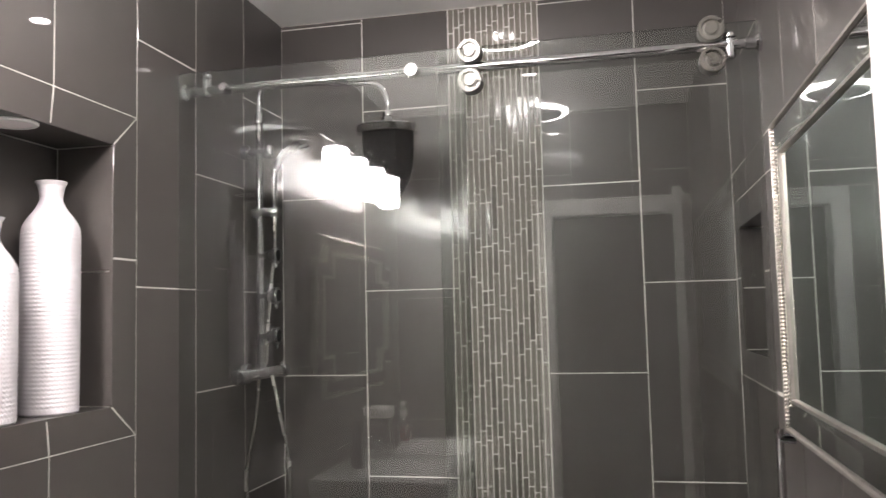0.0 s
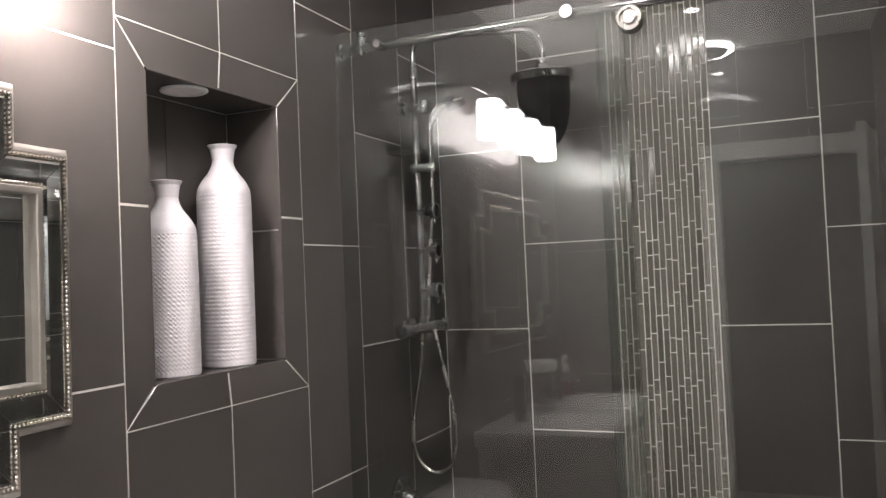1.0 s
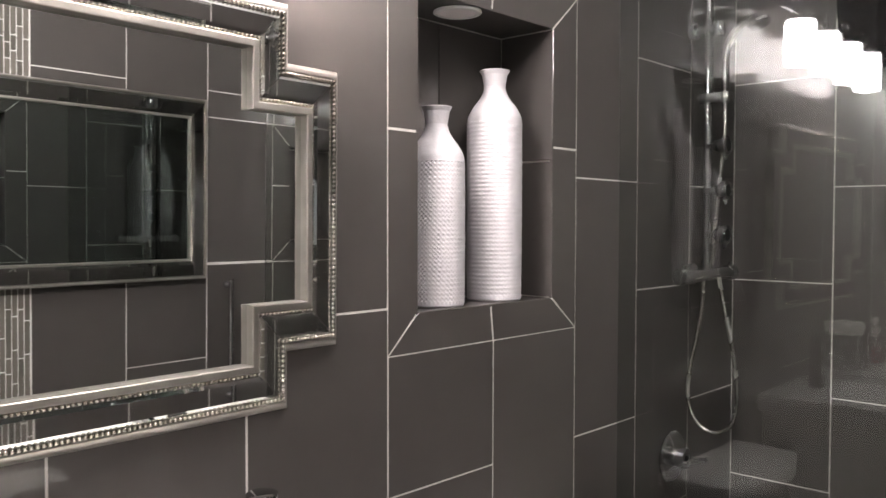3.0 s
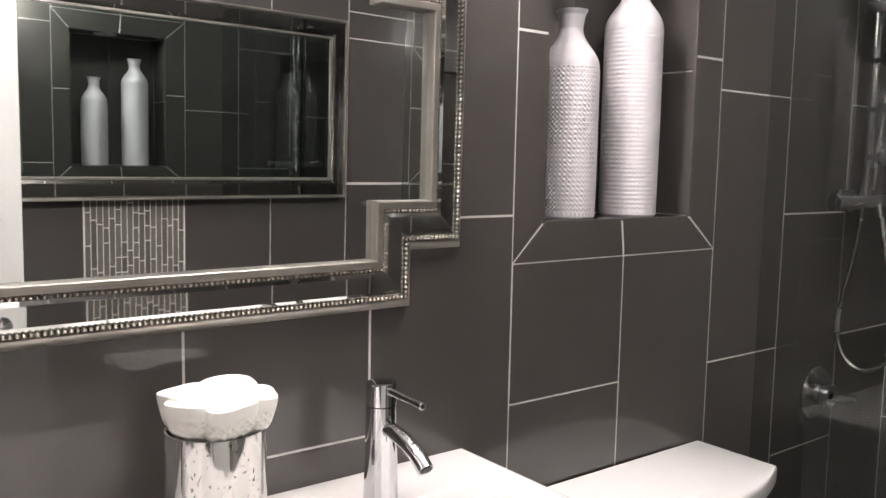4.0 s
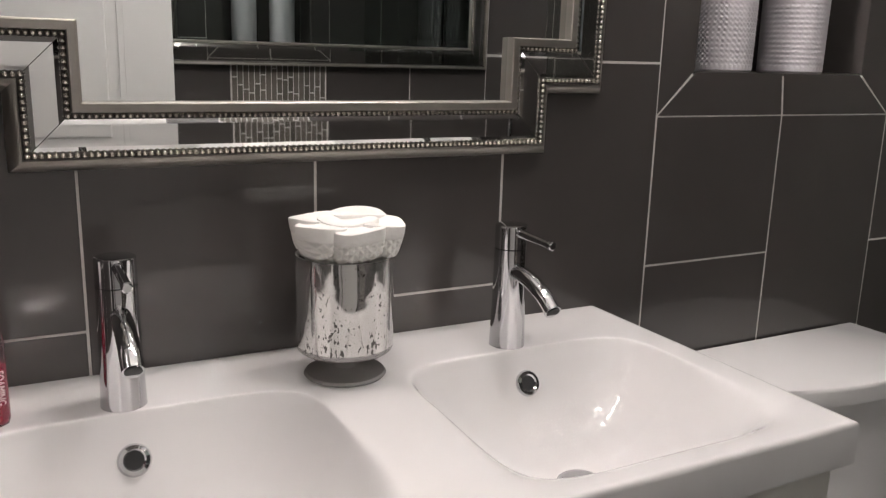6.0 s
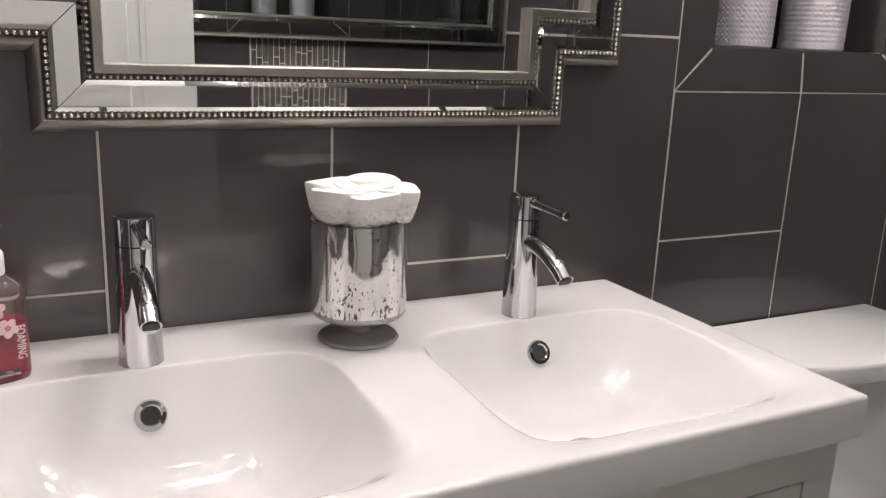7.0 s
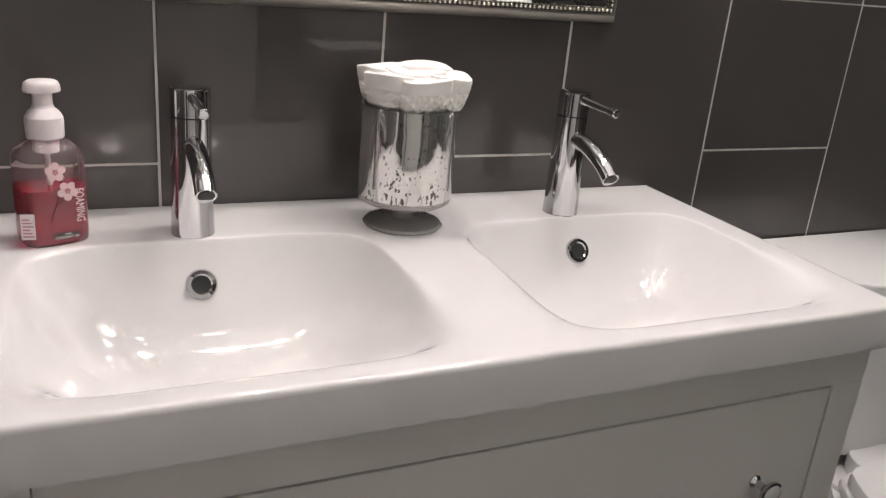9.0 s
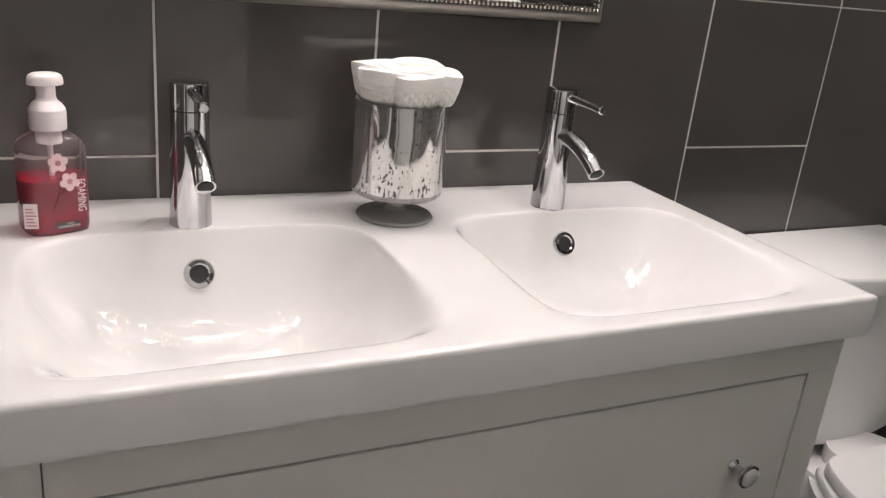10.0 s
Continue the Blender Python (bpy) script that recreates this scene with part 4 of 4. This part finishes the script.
blossom(-0.0015, 0.0885, 0.0115, 0.3)
blossom(0.0105, 0.0655, 0.0115, 0.9)
part("branch", tube([(SD + 0.0004, -0.010, 0.03), (SD + 0.0004, -0.002, 0.05), (SD + 0.0004, 0.004, 0.075), (SD + 0.0004, 0.0, 0.087)], 0.0007, 6), BRANCH, soap)
part("branch", tube([(SD + 0.0004, 0.0, 0.05), (SD + 0.0004, 0.014, 0.062)], 0.0006, 6), BRANCH, soap)


# ---- open door ----
def door_leaf():
    hinge, free = Vector((1.487, -1.27)), Vector((1.393, -0.50))
    d = free - hinge
    w = d.length
    leaf = thing("open_door", (hinge.x, hinge.y, 0.01), "white painted panelled door standing open against the wall", "door", kind="structure")
    leaf.rotation_euler[2] = math.atan2(d.y, d.x)
    h, t = 1.98, 0.035
    st = 0.125
    rails = ((0.0, 0.2), (0.86, 1.0), (1.63, 1.74), (h - 0.1, h))
    part("frame", boxes((0, st, 0, t, 0, h), (w - st, w, 0, t, 0, h), *[(st, w - st, 0, t, a, b) for a, b in rails]), WHITE_PAINT, leaf)
    for a, b in ((0.2, 0.86), (1.0, 1.63), (1.74, h - 0.1)):
        part("panel", boxes((st, w - st, 0.012, t - 0.012, a, b), (st + 0.045, w - st - 0.045, 0.005, t - 0.005, a + 0.045, b - 0.045), bevel=0.004), WHITE_PAINT, leaf)
        for y0, y1 in ((0.003, 0.0125), (t - 0.0125, t - 0.003)):
            part("moulding", boxes((st, st + 0.015, y0, y1, a, b), (w - st - 0.015, w - st, y0, y1, a, b), (st + 0.015, w - st - 0.015, y0, y1, a, a + 0.015), (st + 0.015, w - st - 0.015, y0, y1, b - 0.015, b)), WHITE_PAINT, leaf)
    hd = part("door_handle", lathe([(0, 0), (0.026, 0), (0.026, 0.006), (0.011, 0.009), (0.010, 0.04), (0, 0.04)], 28, Matrix.Translation((w - 0.06, t, 0.92)) @ ALONG_Y), CHROME, leaf, "chrome lever handle", smooth=True)
    part("lever", tube([(w - 0.06, t + 0.036, 0.92), (w - 0.09, t + 0.04, 0.92), (w - 0.165, t + 0.038, 0.918)], [0.009, 0.008, 0.0075]), CHROME, hd, smooth=True)
    for z in (0.2, 1.0, 1.75):
        part("hinge", tube([(-0.004, t + 0.003, z - 0.045), (-0.004, t + 0.003, z + 0.045)], 0.006), STEEL, leaf, smooth=True)


door_leaf()


# ---- tiles ----
EVEN, ODD = (0.345, 0.965, 1.583, 2.202), (0.07, 0.684, 1.300, 1.908, 2.52)
GAP = 0.0033
meshes = {}


def slab_mesh(w, h, t=0.008, c=0.0009, mat=None, name="tile"):
    """A thin tile facing +x, centred, its face at x = 0, with chamfered edges."""
    key = (round(w, 4), round(h, 4), mat.name)
    if key not in meshes:
        a, b = w / 2, h / 2
        vs = [(-t, s * a, q * b) for s, q in ((-1, -1), (1, -1), (1, 1), (-1, 1))] + [(-c, s * a, q * b) for s, q in ((-1, -1), (1, -1), (1, 1), (-1, 1))] + [(0, s * (a - c), q * (b - c)) for s, q in ((-1, -1), (1, -1), (1, 1), (-1, 1))]
        fs = [(8, 9, 10, 11)] + [(i, (i + 1) % 4, 4 + (i + 1) % 4, 4 + i) for i in range(4)] + [(4 + i, 4 + (i + 1) % 4, 8 + (i + 1) % 4, 8 + i) for i in range(4)]
        me = bpy.data.meshes.new(name)
        me.from_pydata(vs, [], fs)
        me.materials.append(mat)
        meshes[key] = me
    return meshes[key]


def minus(rects, hole):
    """Cut a hole out of rectangles (u0, u1, v0, v1)."""
    out = []
    for u0, u1, v0, v1 in rects:
        a, b, c, d = hole
        if u1 <= a + 1e-4 or u0 >= b - 1e-4 or v1 <= c + 1e-4 or v0 >= d - 1e-4:
            out.append((u0, u1, v0, v1))
            continue
        if v0 < c:
            out.append((u0, u1, v0, c))
        if v1 > d:
            out.append((u0, u1, d, v1))
        if u0 < a:
            out.append((u0, a, max(v0, c), min(v1, d)))
        if u1 > b:
            out.append((b, u1, max(v0, c), min(v1, d)))
    return [r for r in out if r[1] - r[0] > 0.012 and r[3] - r[2] > 0.012]


WALL = {
    "west": (wall_west, lambda u, v: pose(0, u, v)),
    "east": (wall_east, lambda u, v: pose(WIDE, u, v, 0, 0, 180)),
    "south": (wall_south, lambda u, v: pose(u, SOUTH, v, 0, 0, 90)),
    "north": (wall_north, lambda u, v: pose(u, NORTH, v, 0, 0, -90)),
}
rng = random.Random(4)


def lay(side, edges, first_even, holes=()):
    parent, put = WALL[side]
    for k, (a, b) in enumerate(zip(edges, edges[1:])):
        rows = EVEN if (k % 2 == 0) == first_even else ODD
        if (side, k) == ("west", 4):
            rows = (0.07, 0.697, 1.317, 1.936)      # this column was set a little higher
        joints = [0.0] + [z for z in rows if z < HIGH] + [HIGH]
        for c, d in zip(joints, joints[1:]):
            rects = [(a, b, c, d)]
            for h in holes:
                rects = minus(rects, h)
            for u0, u1, v0, v1 in rects:
                o = new("tile", slab_mesh(u1 - u0 - GAP, v1 - v0 - GAP, mat=TILE))
                o.parent = parent
                o.matrix_basis = put((u0 + u1) / 2, (v0 + v1) / 2) @ pose(rng.uniform(-0.0002, 0.0002), 0, 0, 0, rng.uniform(-0.06, 0.06), rng.uniform(-0.12, 0.12))


def quad_tile(parent, pts, out, mat, name="border_tile"):
    """A tile from four corners, shrunk for its joint, raised along out."""
    c = sum((Vector(p) for p in pts), Vector()) / 4
    o = Vector(out)
    bm = bmesh.new()
    face = []
    for p in pts:
        d = Vector(p) - c
        face.append(Vector(p) - d.normalized() * GAP * 0.72)
    top = [bm.verts.new(p - (p - c).normalized() * 0.0009) for p in face]
    mid = [bm.verts.new(p - o * 0.0009) for p in face]
    low = [bm.verts.new(p - o * 0.008) for p in face]
    bm.faces.new(top)
    for k in range(4):
        j = (k + 1) % 4
        bm.faces.new((mid[k], mid[j], top[j], top[k]))
        bm.faces.new((low[k], low[j], mid[j], mid[k]))
    return part(name, bm, mat, parent)


def niche(parent, x, s, outer, inner, deep, split):
    """Mitred border and lining of a wall niche; s: the way the wall faces; split: heights of the side joints."""
    (a, b, c, d), (e, f, g, h) = outer, inner
    m, n = (a + b) / 2, (e + f) / 2
    out = (s, 0, 0)
    P = lambda y, z: (x, y, z)
    for pts in ([P(a, c), P(m, c), P(n, g), P(e, g)], [P(m, c), P(b, c), P(f, g), P(n, g)], [P(a, d), P(m, d), P(n, h), P(e, h)], [P(m, d), P(b, d), P(f, h), P(n, h)],
                [P(a, c), P(a, split), P(e, split), P(e, g)], [P(a, split), P(a, d), P(e, h), P(e, split)], [P(b, c), P(b, split), P(f, split), P(f, g)], [P(b, split), P(b, d), P(f, h), P(f, split)]):
        quad_tile(parent, pts, out, TILE)
    k = x - s * deep
    low = split - 0.03
    Q = lambda q, y, z: (q, y, z)
    for pts, o in (([Q(k, e, g), Q(k, n, g), Q(k, n, h), Q(k, e, h)], (s, 0, 0)), ([Q(k, n, g), Q(k, f, g), Q(k, f, h), Q(k, n, h)], (s, 0, 0)),
                   ([Q(x, e, g), Q(k, e, g), Q(k, e, low), Q(x, e, low)], (0, 1, 0)), ([Q(x, e, low), Q(k, e, low), Q(k, e, h), Q(x, e, h)], (0, 1, 0)),
                   ([Q(x, f, g), Q(k, f, g), Q(k, f, low), Q(x, f, low)], (0, -1, 0)), ([Q(x, f, low), Q(k, f, low), Q(k, f, h), Q(x, f, h)], (0, -1, 0)),
                   ([Q(x, e, g), Q(x, f, g), Q(k, f, g), Q(k, e, g)], (0, 0, 1)), ([Q(x, e, h), Q(x, f, h), Q(k, f, h), Q(k, e, h)], (0, 0, -1))):
        quad_tile(parent, pts, o, TILE, "lining_tile")


def mosaic(side, u0, u1, cols, v0, v1, seed):
    """Upright glass strips of three lengths; the stretch at eye height as single pieces, the rest joined."""
    parent, put = WALL[side]
    r = random.Random(seed)
    w = (u1 - u0) / cols
    vs, fs = [], []
    for k in range(cols):
        v = v0 - r.uniform(0, 0.1)
        while v < v1:
            h = r.choice((0.046, 0.1, 0.146, 0.146))
            a, b = max(v, v0), min(v + h, v1)
            v += h
            if b - a < 0.012:
                continue
            me = slab_mesh(w - 0.0026, b - a - 0.003, 0.006, 0.0012, MOSAIC, "mosaic_piece")
            m = put(u0 + (k + 0.5) * w, (a + b) / 2) @ pose(r.uniform(0.0002, 0.001), 0, 0, 0, r.uniform(-0.7, 0.7), r.uniform(-2.6, 2.6))
            if 0.72 < (a + b) / 2 < 2.3:
                o = new("mosaic_piece", me)
                o.parent = parent
                o.matrix_basis = m
            else:
                n = len(vs)
                vs += [tuple(m @ q.co) for q in me.vertices]
                fs += [tuple(n + i for i in p.vertices) for p in me.polygons]
    me = bpy.data.meshes.new("mosaic_rest")
    me.from_pydata(vs, [], fs)
    me.materials.append(MOSAIC)
    o = new("mosaic_rest", me)
    o.parent = parent
    tagged(o, kind="stuff")


niche(wall_west, 0.0, 1, NICHE, NICHE_IN, NICHE_DEEP, 1.648)
niche(wall_east, WIDE, -1, WASH, WASH_IN, 0.1, 1.585)
lay("west", [SOUTH, -1.22, -0.915, -0.61, -0.305, 0, 0.305, 0.61, 0.9, 1.2, NORTH + 0.001], False, [NICHE])
lay("north", [-0.001, 0.3, 0.606], False)
lay("north", [0.911, 1.221, WIDE + 0.001], False)
mosaic("north", 0.607, 0.911, 16, 0.0, HIGH, 3)
lay("south", [0.0, 0.3, 0.605, 0.91, 1.215, WIDE], True, [(DOOR0 - 0.07, WIDE + 0.1, 0, DOOR_H + 0.07)])
lay("east", [SOUTH, -1.22, -0.915, -0.61, -0.305, 0.0, 0.305, 0.61, 0.905, 1.2, NORTH + 0.001], True, [WASH, (-0.306, 0.001, 0, HIGH)])
mosaic("east", -0.304, -0.001, 17, 0.0, HIGH, 5)
for i in range(5):
    for j in range(10):
        o = new("floor_tile", slab_mesh(0.3 - GAP, 0.3 - GAP, mat=FLOOR, name="floor_tile"))
        o.parent = floor
        o.matrix_basis = pose(0.15 + 0.3 * i, SOUTH + 0.15 + 0.3 * j, -0.002) @ Matrix.Rotation(radians(-90), 4, "Y")
